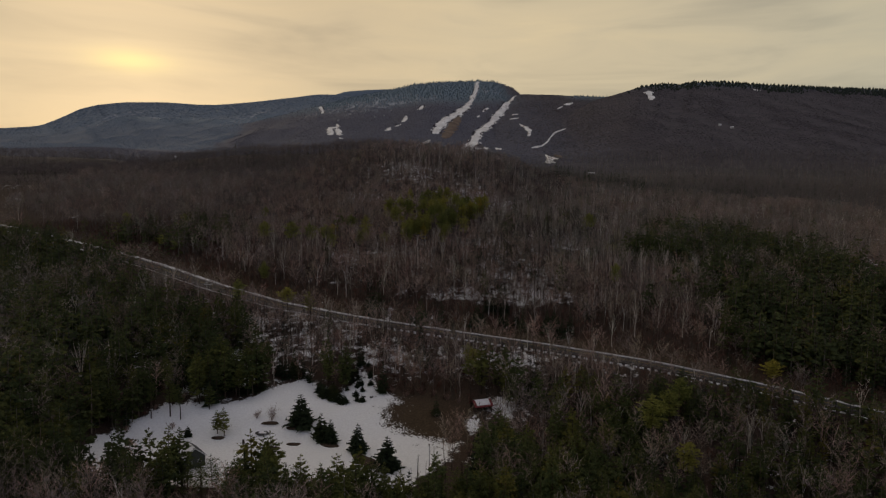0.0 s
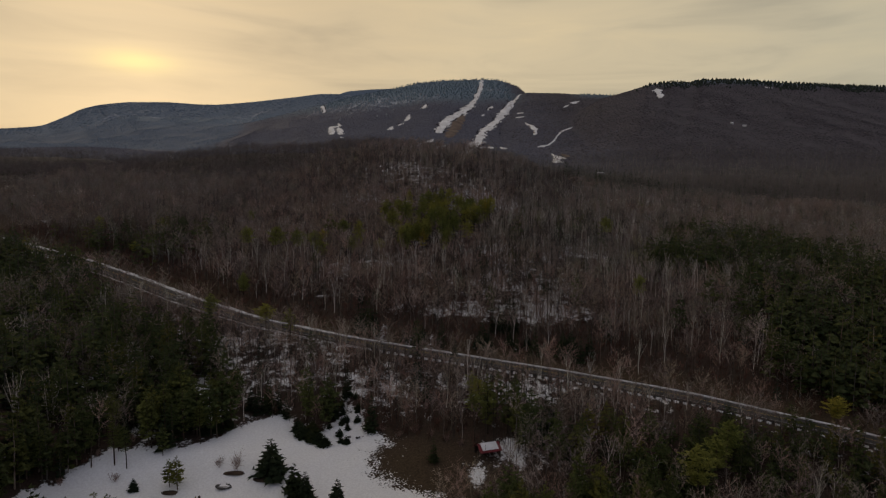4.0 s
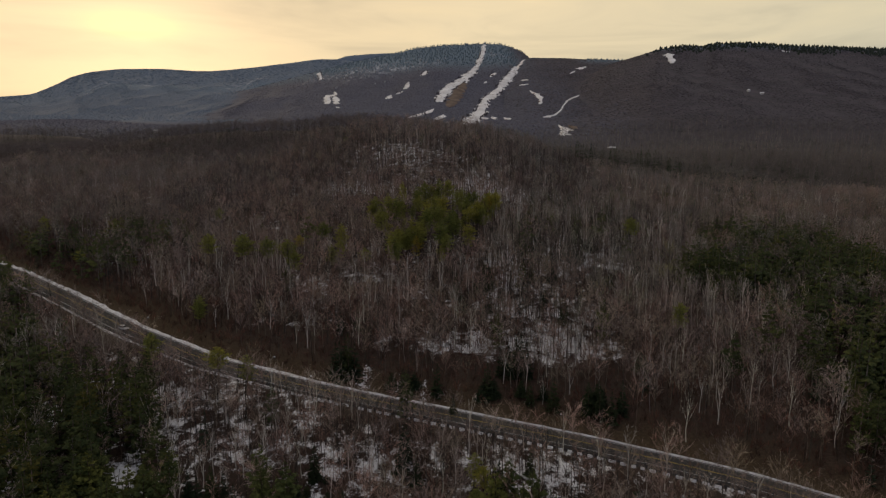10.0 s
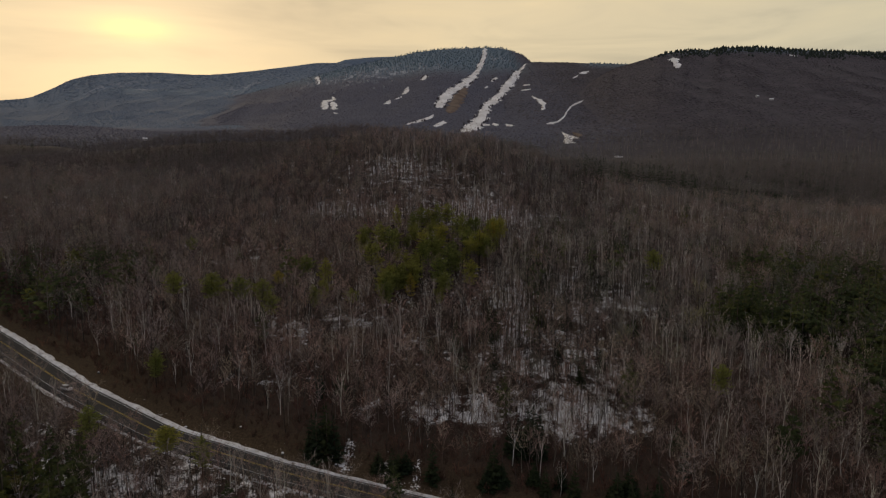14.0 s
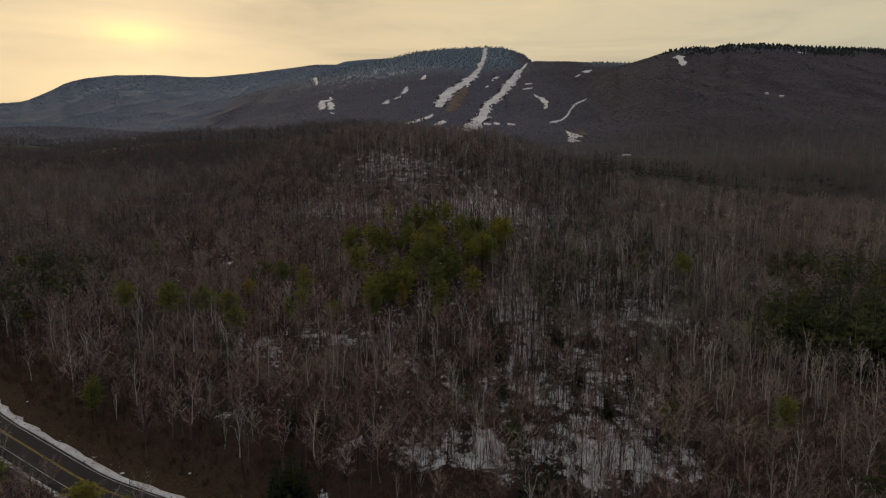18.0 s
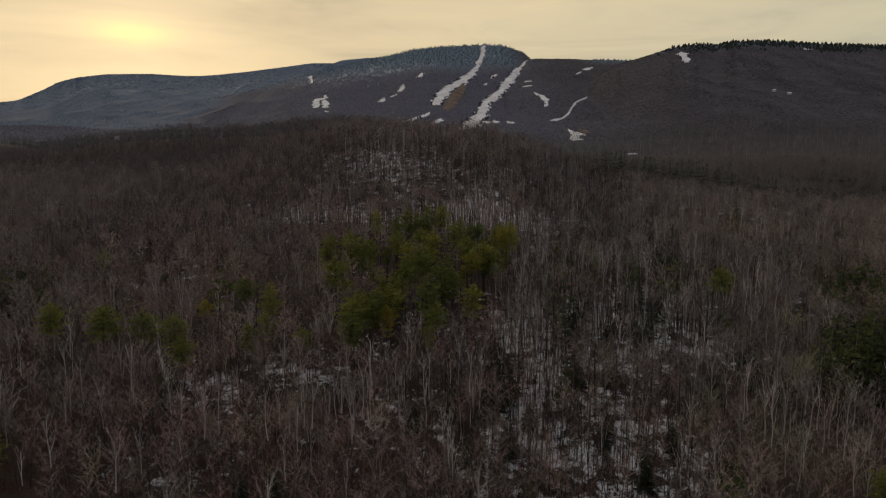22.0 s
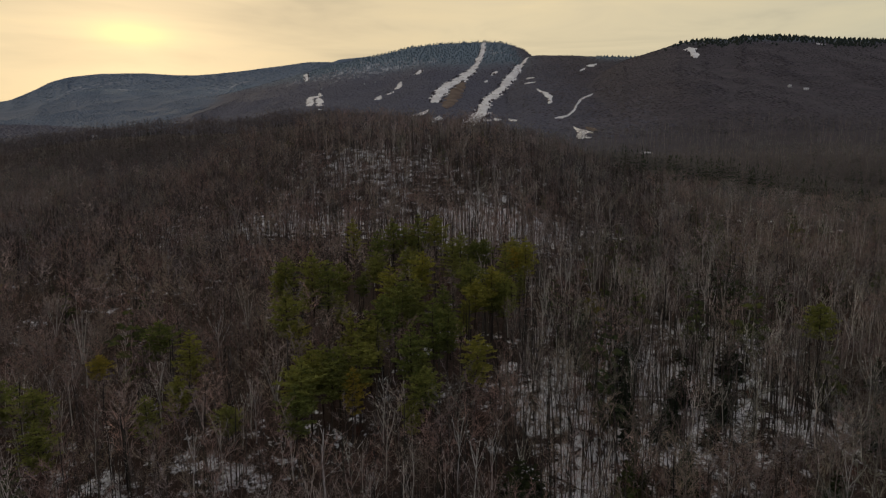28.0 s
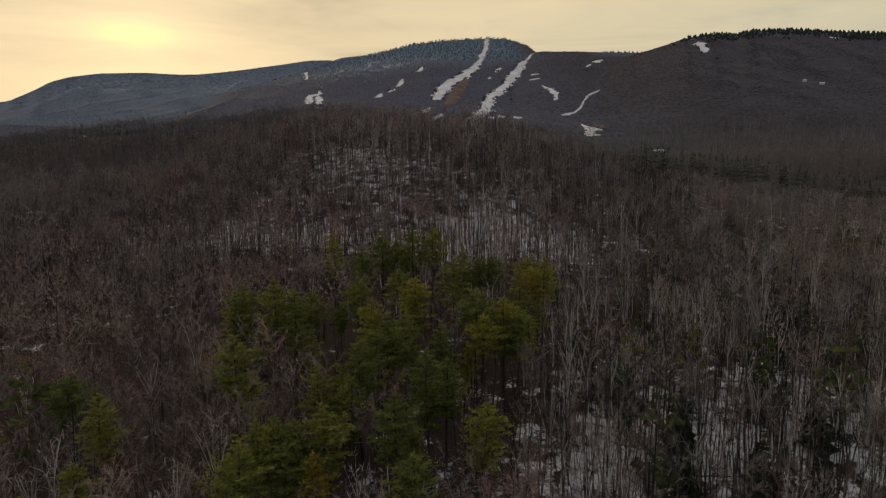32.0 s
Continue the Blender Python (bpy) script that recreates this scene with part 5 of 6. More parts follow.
M_DARKPINE = needles("dark_pine_needles", (0.044, 0.060, 0.020), (0.158, 0.172, 0.052), "object")
M_FIR_ONE = needles("spruce_needles", (0.014, 0.025, 0.012), (0.046, 0.060, 0.027), "object")
PINES = tree_kind([pine(600 + k, 20.0, 0.40 + 0.07 * (k % 3), 0.185 + 0.018 * (k % 3), 14, 15, 6, 0.85, 5, 7) for k in range(6)], ("trunk", "crown"), (M_PINEBARK, M_PINE_ONE))
SPRUCES = tree_kind([fir(630 + k, 10.0, 0.46, 14, 6, 10) for k in range(3)], ("trunk", "crown"), (M_PINEBARK, M_FIR_ONE))
FIRS = tree_kind([fir(620 + k, 9.0, 0.26, 12, 2, 8) for k in range(4)], ("trunk", "crown"), (M_PINEBARK, M_FIR_ONE))


mid_pines = [pine(640 + k, 20.0, 0.14, 0.25, 11, 3, 3, 0.70, 3, 5, .30) for k in range(4)]
mid_firs = [fir(660 + k, 12.0, 0.25, 8, 1, 5) for k in range(4)]
LOW_PINES = tree_kind([pine(670 + k, 20.0, 0.20, 0.235, 14, 6, 4, 0.72, 4, 7, .26) for k in range(4)], ("trunk", "crown"), (M_PINEBARK, M_DARKPINE))


def plant(name, pair, x, y, scale, spin, label, category, group="", wide=1.0):
    root = tagged(new(name), label, category, group)
    root.matrix_basis = pose(x, y, float(height(x, y)) - 0.15, 0, 0, spin) @ Matrix.Diagonal((scale * wide, scale * wide, scale, 1))
    for me in pair:
        part(me.name.split(".")[0], me, None, root)
    return root


r4 = np.random.RandomState(15)
for x, y in KNOB_PINES:
    plant("pine", PINES[r4.randint(6)], x, y, r4.uniform(.84, 1.06), r4.uniform(0, 360), "tall white pine with olive-green plumes on the knob", "pine tree", "pines on the knob", r4.uniform(.85, 1.1))
    for _ in range(1 if r4.uniform() < .75 else 0):
        turn = r4.uniform(0, 6.3)
        plant("pine", PINES[r4.randint(6)], x + 4 * math.cos(turn), y + 4 * math.sin(turn), r4.uniform(.66, .9), r4.uniform(0, 360), "slender white pine among taller ones on the knob", "pine tree", "pines on the knob", r4.uniform(.8, 1.0))
STATELY = {(-87, 312): 1.05, (-76, 312): .9, (-66, 308): .85, (91, 343): .95, (-103, 316): .95, (-46, 327): .9, (64, 141): .95, (76.6, 152.5): .85, (72, 149): .8, (113, 164): .7, (68, 122): .75}      # the taller ones
for x, y in LONE_PINES:
    plant("pine", PINES[r4.randint(6)], x, y, STATELY.get((x, y)) or r4.uniform(.55, .85), r4.uniform(0, 360), "single olive-green pine among leafless hardwoods", "pine tree", "single pines", r4.uniform(1.05, 1.25))
for x, y in DARK_FIRS:
    plant("fir", FIRS[r4.randint(4)], x, y, r4.uniform(.8, 1.3), r4.uniform(0, 360), "dark green fir among leafless hardwoods", "fir tree", "single firs", r4.uniform(.9, 1.15))
# taller shade-dark firs on the snowy flank beside the knob
for k, (x, y) in enumerate(((38.5, 350), (40.5, 352.5), (69.6, 340.5), (71.5, 343), (41.7, 335), (45.8, 339), (65.7, 352), (68, 354), (63, 349), (59.3, 330), (88, 393), (92, 391), (80, 372), (34, 352), (51, 350))):
    plant("fir", FIRS[k % 4], x, y, (1.25, 1.0, 1.15, .9, .8)[k % 5], 47 * k, "dark green fir on the snowy flank beside the pines", "fir tree", "single firs", (1.35, 1.2, 1.5)[k % 3])
for k, (x, y, tall, wide) in enumerate(((17.9, 299.5, 11.0, 1.05), (20.5, 300.5, 9.0, 1.0), (37.6, 303.5, 9.5, .8), (46.7, 318, 6.0, 1.0), (49, 319, 5.0, 1.1), (5.8, 292.5, 8.5, .75), (-3.4, 288.5, 7.0, .8), (40.8, 284.5, 5.5, .9), (102.7, 339, 7.5, 1.0), (61.6, 334, 5.0, .9))):
    plant("spruce", SPRUCES[k % 3], x, y, tall / 10, 61 * k, "dark broad spruce between bare trees on the snowy slope", "spruce tree", "spruces on the slope", wide)
# conifers on the bank above the road
for k, (x, y, tall, wide) in enumerate(((-33.8, 243.5, 14.5, .95), (-31, 244.5, 16, .9), (-28.8, 243.5, 13.5, 1.0), (-35.5, 246, 12, 1.0), (22.3, 241, 12, 1.05), (25.1, 242, 14, .95), (28.2, 241, 13.5, 1.0), (27, 245, 13, 1.0), (66, 241.5, 8, 1.2))):
    plant("fir", FIRS[k % 4], x, y, tall / 9, 53 * k, "tall dark fir on the bank above the road", "fir tree", "firs above the road", wide)
for k, (x, y, tall, wide) in enumerate(((-16, 239.5, 5.5, 1.1), (-8.5, 238.5, 6, 1.1), (-10.5, 239, 5, 1.2), (13.3, 232, 6, 1.1), (17.2, 232.5, 6.5, 1.0), (25.8, 232.5, 5.5, 1.1), (32.5, 231, 5, 1.1), (45.5, 225, 8.5, .95), (48.6, 225.5, 9, .9))):
    plant("spruce", SPRUCES[k % 3], x, y, tall / 10, 71 * k, "low dark spruce on the bank above the road", "spruce tree", "spruces above the road", wide)
M_BARK_GREY = bark("grey_tree_bark", (0.052, 0.050, 0.044), (0.190, 0.180, 0.158), 1.5, "object")
M_TWIG_GREY = bark("grey_tree_twigs", (0.150, 0.142, 0.124), (0.335, 0.318, 0.276), 1.5, "object")
M_OLIVE = bark("olive_grey_twigs", (0.190, 0.184, 0.100), (0.420, 0.400, 0.220), 1.5, "object", 0.4)
GREY_HARDS = tree_kind(near_shapes[3:9], ("trunk", "crown"), (M_BARK_GREY, M_TWIG_GREY))
OLIVE_HARDS = tree_kind([bare_tree(240 + k, 12.5, 13, 30, 0.50, 1, 1.1, 0.30, 1.5) for k in range(3)], ("trunk", "crown"), (M_BARK_GREY, M_OLIVE))
HARDS = tree_kind(near_shapes[:6], ("trunk", "crown"), (M_BARK_ONE, M_TWIG_ONE))
BIRCHES = tree_kind(birch_shapes[:6], ("trunk", "crown"), (M_BIRCH_ONE, M_BIRCH_ONE))
for i in one_hard:
    plant("hardwood_tree", (GREY_HARDS if fx[i] + r4.uniform(-14, 14) > 14 else HARDS)[r4.randint(6)], fx[i], fy[i], r4.uniform(.8, 1.25), r4.uniform(0, 360), "leafless grey-brown hardwood with a fine twiggy crown", "tree", "leafless hardwoods on the slope")
for i in one_birch:
    plant("birch", BIRCHES[r4.randint(6)], fx[i], fy[i], r4.uniform(.8, 1.2), r4.uniform(0, 360), "leafless pale-barked birch with upswept limbs", "birch tree", "birches on the slope")
TALL = tree_kind([bare_tree(231, 16.5, 7, 5, 0.34, 1, 1.7, 0.42, 2.0)], ("trunk", "crown"), (M_WHITE_BIRCH, M_WHITE_BIRCH))[0]
plant("birch", TALL, -14, 300, 1.0, 40, "tall forked white birch standing above its neighbours", "birch tree", "", 1.1)



def birch_clump(seed, h=12.0, stems=5, splay=0.22):
    """Several birch stems fanning from one root, with upswept limbs."""
    r = np.random.RandomState(seed)
    trunks, crown = [], Shape()
    for i in range(stems):
        a, tilt = 6.283 * i / stems + r.uniform(-.5, .5), splay * r.uniform(.4, 1.2)
        out, top = np.array([math.cos(a), math.sin(a), 0]), h * r.uniform(.75, 1.0)
        zs = np.array([0, .3, .65, 1.0])
        line = [out * (.12 + tilt * top * (f ** 1.25)) + (0, 0, f * top) for f in zs]
        trunks.append(tube(line, .0095 * h * np.array([1.1, .85, .5, .1]), 3))
        for j in range(9):
            f = r.uniform(.35, .95)
            p = np.array([np.interp(f, zs, [q[c] for q in line]) for c in range(3)])
            d = unit(out * r.uniform(0, .5) + r.normal(0, .35, 3) + (0, 0, 1.0))
            ln = h * r.uniform(.10, .26) * (1.25 - .6 * f)
            w = unit(np.cross(d, r.normal(0, 1, 3))) * .05
            crown.add([p - w, p + w, p + d * ln], [[0, 1, 2]])
            for _ in range(3):
                q, e = p + d * ln * r.uniform(.2, .9), unit(d + r.normal(0, .45, 3))
                w = unit(np.cross(e, r.normal(0, 1, 3))) * .03
                crown.add([q - w, q + w, q + e * ln * r.uniform(.3, .7)], [[0, 1, 2]])
    return [*trunks, crown.arrays()]


M_BIRCH_FINE = bark("single_birch_twigs", (0.30, 0.265, 0.225), (0.56, 0.50, 0.43), 2.5, "object", 0.45)
CLUMPS = [tree_kind([birch_clump(250 + k, 12.0, 4 + k % 3, (.16, .22, .32)[k % 3])], ["stem"] * (4 + k % 3) + ["crown"], [M_BIRCH_ONE] * (4 + k % 3) + [M_BIRCH_FINE])[0] for k in range(6)]
for k, (x, y, sc) in enumerate(((49.2, 285.8, .95), (78.3, 329.4, .9), (127.8, 346.4, 1.0), (32, 331.8, 1.0), (23.6, 338, 1.0), (-23.4, 291.6, .85), (-20.8, 294.8, .9), (-97, 365, 1.1), (81, 343.9, 1.15),
                                (31.6, 327.4, 1.0), (41, 386.8, 1.1), (50.7, 390.7, 1.15), (63.4, 386.6, 1.1), (-29.4, 328.6, .95), (-46, 364.2, 1.15), (-82, 350.6, 1.2))):
    plant("birch_clump", CLUMPS[(k * 5) % 6], x, y, sc, 77 * k, "pale birch clump with several stems fanning out", "birch tree", "birch clumps on the hill")
for k, (x, y, sc) in enumerate(((63.5, 284.4, .85), (92, 298.5, 1.0), (102.3, 321.4, 1.0), (96, 302, .8))):
    plant("hardwood_tree", OLIVE_HARDS[k % 3], x, y, sc, 50 * k, "broad leafless hardwood with an olive-grey lichened crown", "tree", "olive-grey hardwoods")
for k, (x, y, tall, wide) in enumerate(((38.7, 350.9, 10, .9), (41.2, 323, 9, .8), (55.2, 330.4, 8, .8), (61, 324.9, 8.5, .85), (47, 305, 9, .9), (70, 300, 8, .9), (88, 318, 9, .9))):
    plant("spruce", SPRUCES[k % 3], x, y, tall / 10, 41 * k, "dark broad spruce between bare trees on the snowy slope", "spruce tree", "spruces on the slope", wide)
# fallen stems on the snow
for k, (x, y, turn, ln) in enumerate(((18, 300, 20, 8), (24, 308, -35, 7), (44, 296, 60, 9), (58, 305, 15, 7), (66, 318, -20, 9), (30, 318, 75, 8), (46, 332, 5, 9), (72, 338, 40, 8), (52, 286, -60, 7), (36, 290, 12, 8), (-52, 303, 25, 7), (-64, 298, -15, 8))):
    u = np.array([math.cos(radians(turn)), math.sin(radians(turn))])
    line = [(x + u[0] * ln * f, y + u[1] * ln * f, float(height(x + u[0] * ln * f, y + u[1] * ln * f)) + .12) for f in (0, .35, .7, 1)]
    log = tagged(new("fallen_log", raw_mesh("fallen_log", *tris(*tube(line, [.17, .15, .12, .06], 5)), False)), "fallen dark trunk lying in the snow", "log", "fallen logs")
    log.data.materials.append(M_PINEBARK)

# conifers of the dark stands
m = is_dark
dx_, dy_ = fx[m], fy[m]
kind = r4.uniform(0, 1, len(dx_))
near_ = np.argsort(np.hypot((dy_ - 150) * 0.8, 0.6 * dx_ + 10))[:240]
single = np.zeros(len(dx_), bool)
single[near_] = True
for x, y, k in zip(dx_[single], dy_[single], kind[single]):
    small = .85 if y < 116 and -40 < x < 12 else .76 if x > 40 and off_road(x, y) < 0 else 1.0
    if k < 0.72:
        plant("pine", LOW_PINES[r4.randint(4)], x, y, small * r4.uniform(.60, .95), r4.uniform(0, 360), "dark green pine in the lower wood", "pine tree", "pines of the lower wood")
    else:
        plant("fir", FIRS[r4.randint(4)], x, y, small * r4.uniform(.9, 1.6), r4.uniform(0, 360), "dense dark fir in the lower wood", "fir tree", "firs of the lower wood")
EDGE_PINES = tree_kind([pine(680 + k, 20.0, 0.40 + .06 * k, 0.18, 12, 8, 4, 0.75, 4, 7) for k in range(3)], ("trunk", "crown"), (M_PINEBARK, M_DARKPINE))
for k, (x, y, sc) in enumerate(((-113, 141.3, .7), (-110.3, 145, .6), (-107, 149, .75), (-103.7, 152.2, .65), (-100, 156, .8), (-97, 155, .6), (-91.4, 156, .7), (-87.8, 155.5, .6), (-94, 161, .8), (-84, 163, .75), (-115, 132, .65), (-110, 135, .5), (-112, 127, .55), (-79, 165, .7), (-104, 158, .75), (-68.5, 172, .6), (-72, 168, .65))):
    plant("pine", EDGE_PINES[k % 3], x, y, sc, 67 * k, "slender dark pine on a bare trunk at the clearing's edge", "pine tree", "pines at the clearing's edge", 1.1)
for k, (x, y, sc) in enumerate(((-130, 173, 1.25), (-121.2, 178, 1.15), (-111.8, 225.9, 1.15), (-104, 171.1, 1.05), (-117, 169, 1.1), (-109.5, 185, 1.05))):
    plant("birch_clump", CLUMPS[(k * 5 + 2) % 6], x, y, sc, 37 * k, "white birch clump standing among dark pines", "birch tree", "birch clumps among the pines")
YOUNG_PINES = tree_kind([pine(690 + k, 20.0, 0.20, 0.25, 12, 7, 5, 0.9, 4, 7) for k in range(3)], ("trunk", "crown"), (M_PINEBARK, M_DARKPINE))
# the front row below the clearing
for k in range(62):
    x = -118 + 3.0 * k + r4.uniform(-1, 1)
    tall = float(np.interp(x, [-110, -72, -68, -56, -51, -44, -36, -10, 30, 60], [11, 11, 8.5, 8.5, 12, 13, 11.5, 12, 12.5, 13])) * r4.uniform(.85, 1.12)
    plant("pine", YOUNG_PINES[k % 3], x, r4.uniform(96, 105) + (9 if x < -42 else 0), tall / 20, r4.uniform(0, 360), "young dark pine in the row below the clearing", "pine tree", "pines below the clearing", 1.25)
for x, y, tall in ((-73, 117, 8.0), (-69.5, 115.5, 8.8), (-66.5, 117, 8.2), (-63, 115, 9.5), (-77, 116, 9.5)):
    plant("pine", YOUNG_PINES[int(tall * 10) % 3], x, y, tall / 20, x * 40, "young dark pine standing before the house", "pine tree", "pines below the clearing", 1.3)
off_side = (np.abs(dx_) > 120) | (dy_ > 300)
light_pines = [pine(650 + k, 20.0, 0.14, 0.27, 7, 1, 2, 0.70, 3, 4, .38) for k in range(4)]
for nm, sh, mm, mat, lab in (("stand_pines", mid_pines, ~single & (kind < .72) & ~off_side, M_NEEDLE, "dark green pines in a mixed stand"), ("outer_pines", light_pines, ~single & (kind < .72) & off_side, M_NEEDLE, "dark green pines in the outer stands"), ("stand_firs", mid_firs, ~single & (kind >= .72), M_FIR, "dark firs in a mixed stand")):
    sc = r4.uniform(.6, 1.0, mm.sum()) * np.where((dx_[mm] > 40) & (off_road(dx_[mm], dy_[mm]) < 0), .68, 1.0) * np.where(dy_[mm] > 360, .7, 1.0) * np.where((dx_[mm] < -130) & (off_road(dx_[mm], dy_[mm]) < 0) & (off_road(dx_[mm], dy_[mm]) > -60), .88, 1.0)
    woods(nm + "_crowns", [tris(*s[1]) for s in sh], dx_[mm], dy_[mm], sc, mat, lab, "trees", 81)
    woods(nm + "_trunks", [tris(*s[0]) for s in sh], dx_[mm], dy_[mm], sc, M_BARK, lab + ", trunks", "trees", 81)


# ---- the clearing ----
for x, y, sc, wd in ((-48, 156.5, 1.10, 1.2), (-40, 149.5, .95, .95), (-36.5, 147, .85, .9), (-27, 140.5, 1.0, .95), (-17, 128.5, 1.10, 1.1), (-83, 149.5, .38, 1.1)):
    plant("spruce", SPRUCES[r4.randint(3)], x, y, sc * .92, r4.uniform(0, 360), "dark bushy spruce standing in the snowy clearing", "spruce tree", "spruces in the clearing", wd)
for x, y, sc in ((-74, 151, .40), (-71.5, 150, .47), (-92, 160, .42), (-80, 161, .45)):
    plant("pine", LOW_PINES[int(-x) % 4], x, y, sc, x * 31, "slim open-crowned pine standing in the snow", "pine tree", "pines in the clearing", 1.15)
for x, y in ((-44, 177), (-41, 175), (-38, 174), (-36, 172), (-41, 179), (-46, 180), (-70, 176), (-67, 178), (-73, 174)):
    plant("shrub", FIRS[r4.randint(4)], x, y, r4.uniform(.36, .52), r4.uniform(0, 360), "low dark evergreen shrub at the clearing's edge", "shrub", "evergreen shrubs at the edge", 2.9)


def rock(name, seed, rx, ry, rz, mat):
    r = np.random.RandomState(seed)
    bm = bmesh.new()
    bmesh.ops.create_icosphere(bm, subdivisions=2, radius=1.0)
    for v in bm.verts:
        k = 1 + 0.22 * noise.noise(v.co * 1.7 + Vector((seed, 0, 0))) + r.normal(0, .03)
        v.co = Vector((v.co.x * rx * k, v.co.y * ry * k, max(v.co.z, -0.35) * rz * k))
    me = bpy.data.meshes.new(name)
    bm.to_mesh(me)
    bm.free()
    me.materials.append(mat)
    return me


M_ROCK = plain("grey_rock", (0.05, 0.046, 0.043), (0.14, 0.13, 0.12), 1.2, 0.9)
M_CAP = snow_material("snow_cap", (0.68, 0.67, 0.68), (0.84, 0.83, 0.84), 1.0, 0.8)
M_SOIL = plain("bare_soil", (0.035, 0.024, 0.017), (0.085, 0.058, 0.040), 0.9, 0.95, 0.8)
ROCKS = [rock("rock", 700 + k, .55, .45, .42, M_ROCK) for k in range(4)]
CAPS = [rock("snow_cap", 710 + k, .46, .38, .16, M_CAP) for k in range(3)]


def stone_ring(x, y, rx, ry):
    """A fire ring of small stones with a dark hearth inside."""
    z = float(height(x, y))
    ring = tagged(new("stone_ring"), "oval ring of grey stones round a dark hearth", "fire ring")
    ring.matrix_basis = pose(x, y, z, 0, 0, -8)
    n = 18
    for k in range(n):
        a = 2 * math.pi * k / n
        s = part("stone", ROCKS[k % 4], None, ring)
        s.matrix_basis = pose(rx * math.cos(a), ry * math.sin(a), 0.12, 0, 0, k * 67) @ Matrix.Scale(0.75 + 0.2 * math.sin(k * 5), 4)
    bm = bmesh.new()
    bmesh.ops.create_circle(bm, cap_ends=True, segments=20, radius=1.0, matrix=Matrix.Translation((0, 0, 0.10)) @ Matrix.Diagonal((rx * .92, ry * .92, 1, 1)))
    part("hearth", bm, plain("ash_and_snow", (0.16, 0.15, 0.15), (0.50, 0.49, 0.50), 1.2), ring)
    return ring


stone_ring(-59.5, 151.2, 1.9, 1.3)


def soil_bed(x, y, rx, ry, spin, seed, label):
    """A low planting bed of dark bare soil, domed, with an uneven rim and dead stalks."""
    r = np.random.RandomState(seed)
    bed = tagged(new("planting_bed"), label, "planting bed", "planting beds")
    bed.matrix_basis = pose(x, y, float(height(x, y)) - 0.05, 0, 0, spin)
    n, co, f = 28, [(0, 0, .42)], []
    for q, (rad, z) in enumerate(((.45, .38), (.8, .26), (1.0, -.12))):
        for k in range(n):
            a = 2 * math.pi * k / n
            g = rad * (1 + .10 * math.sin(3 * a + seed) + r.uniform(-.06, .06))
            co.append((rx * g * math.cos(a), ry * g * math.sin(a), z + r.uniform(-.04, .04)))
    for k in range(n):
        f.append([0, 1 + k, 1 + (k + 1) % n, 1 + (k + 1) % n])
        for q in (0, 1):
            a, b = 1 + q * n, 1 + (q + 1) * n
            f.append([a + k, b + k, b + (k + 1) % n, a + (k + 1) % n])
    part("soil", raw_mesh("soil", *tris(np.array(co), np.array(f))), M_SOIL, bed)
    stalks = Shape()
    for k in range(16):
        a, g = r.uniform(0, 6.3), r.uniform(0, .85)
        c, ff = bush_shape(seed * 10 + k, .55, 4, 1)
        stalks.add(c + (rx * g * math.cos(a), ry * g * math.sin(a), .2), ff.tolist())
    me = raw_mesh("stalks", *tris(*stalks.arrays()), False)
    at = me.attributes.new("tint", "FLOAT", "POINT")
    at.data.foreach_set("value", np.full(len(me.vertices), .4, np.float32))
    part("stalks", me, M_BRUSH, bed)
    return bed


for x, y, rx, ry, sp, lab in ((-48, 145.5, 2.6, 1.3, 0, "oval bed of dark bare soil in the snow"), (-54, 142, 3.0, 1.5, 0, "oval bed of dark bare soil in the snow"), (-50, 154.5, 2.8, 1.5, 0, "bare soil patch under a spruce in the snow"),
                              (-37.5, 146, 5.0, 2.0, -32, "long bare soil bed under two spruces"), (-23, 133.5, 9.5, 2.6, -42, "long bare soil strip under spruces in the snow"), (-58, 156, 3.0, 1.3, 5, "brushy patch at the foot of a leafless shrub"), (-73, 149, 2.4, 1.2, 0, "bare soil patch under small spruces")):
    soil_bed(x, y, rx, ry, sp, int(abs(x) * 3), lab)


def bare_shrub(x, y, h, seed, label):
    root = tagged(new("shrub"), label, "shrub")
    root.matrix_basis = pose(x, y, float(height(x, y)) - .1)
    me = raw_mesh("crown", *tris(*bush_shape(seed, h, 22, 7)), False)
    at = me.attributes.new("tint", "FLOAT", "POINT")
    at.data.foreach_set("value", np.full(len(me.vertices), .15, np.float32))
    part("crown", me, M_TWIG, root)


bare_shrub(-58, 157, 5.5, 901, "spreading leafless shrub in the snowy clearing")
bare_shrub(-63, 158, 3.0, 902, "small leafless shrub in the snow")
bare_shrub(-89, 152, 2.6, 903, "small leafless shrub in the snow")

# brush round the mound
for k, (x, y, h) in enumerate(((-14, 176, 2.6), (-9, 178, 3.0), (-4, 176, 2.4), (1, 174, 2.8), (5, 171, 2.2), (-19, 178, 2.6), (9, 150, 2.4), (8, 144, 2.8), (7, 139, 2.2), (-97, 158, 2.6), (-103, 150, 2.4), (-90, 164, 2.8), (-80, 169, 2.4))):
    bare_shrub(x, y, h, 910 + k, "leafless brown brush at the clearing's edge")

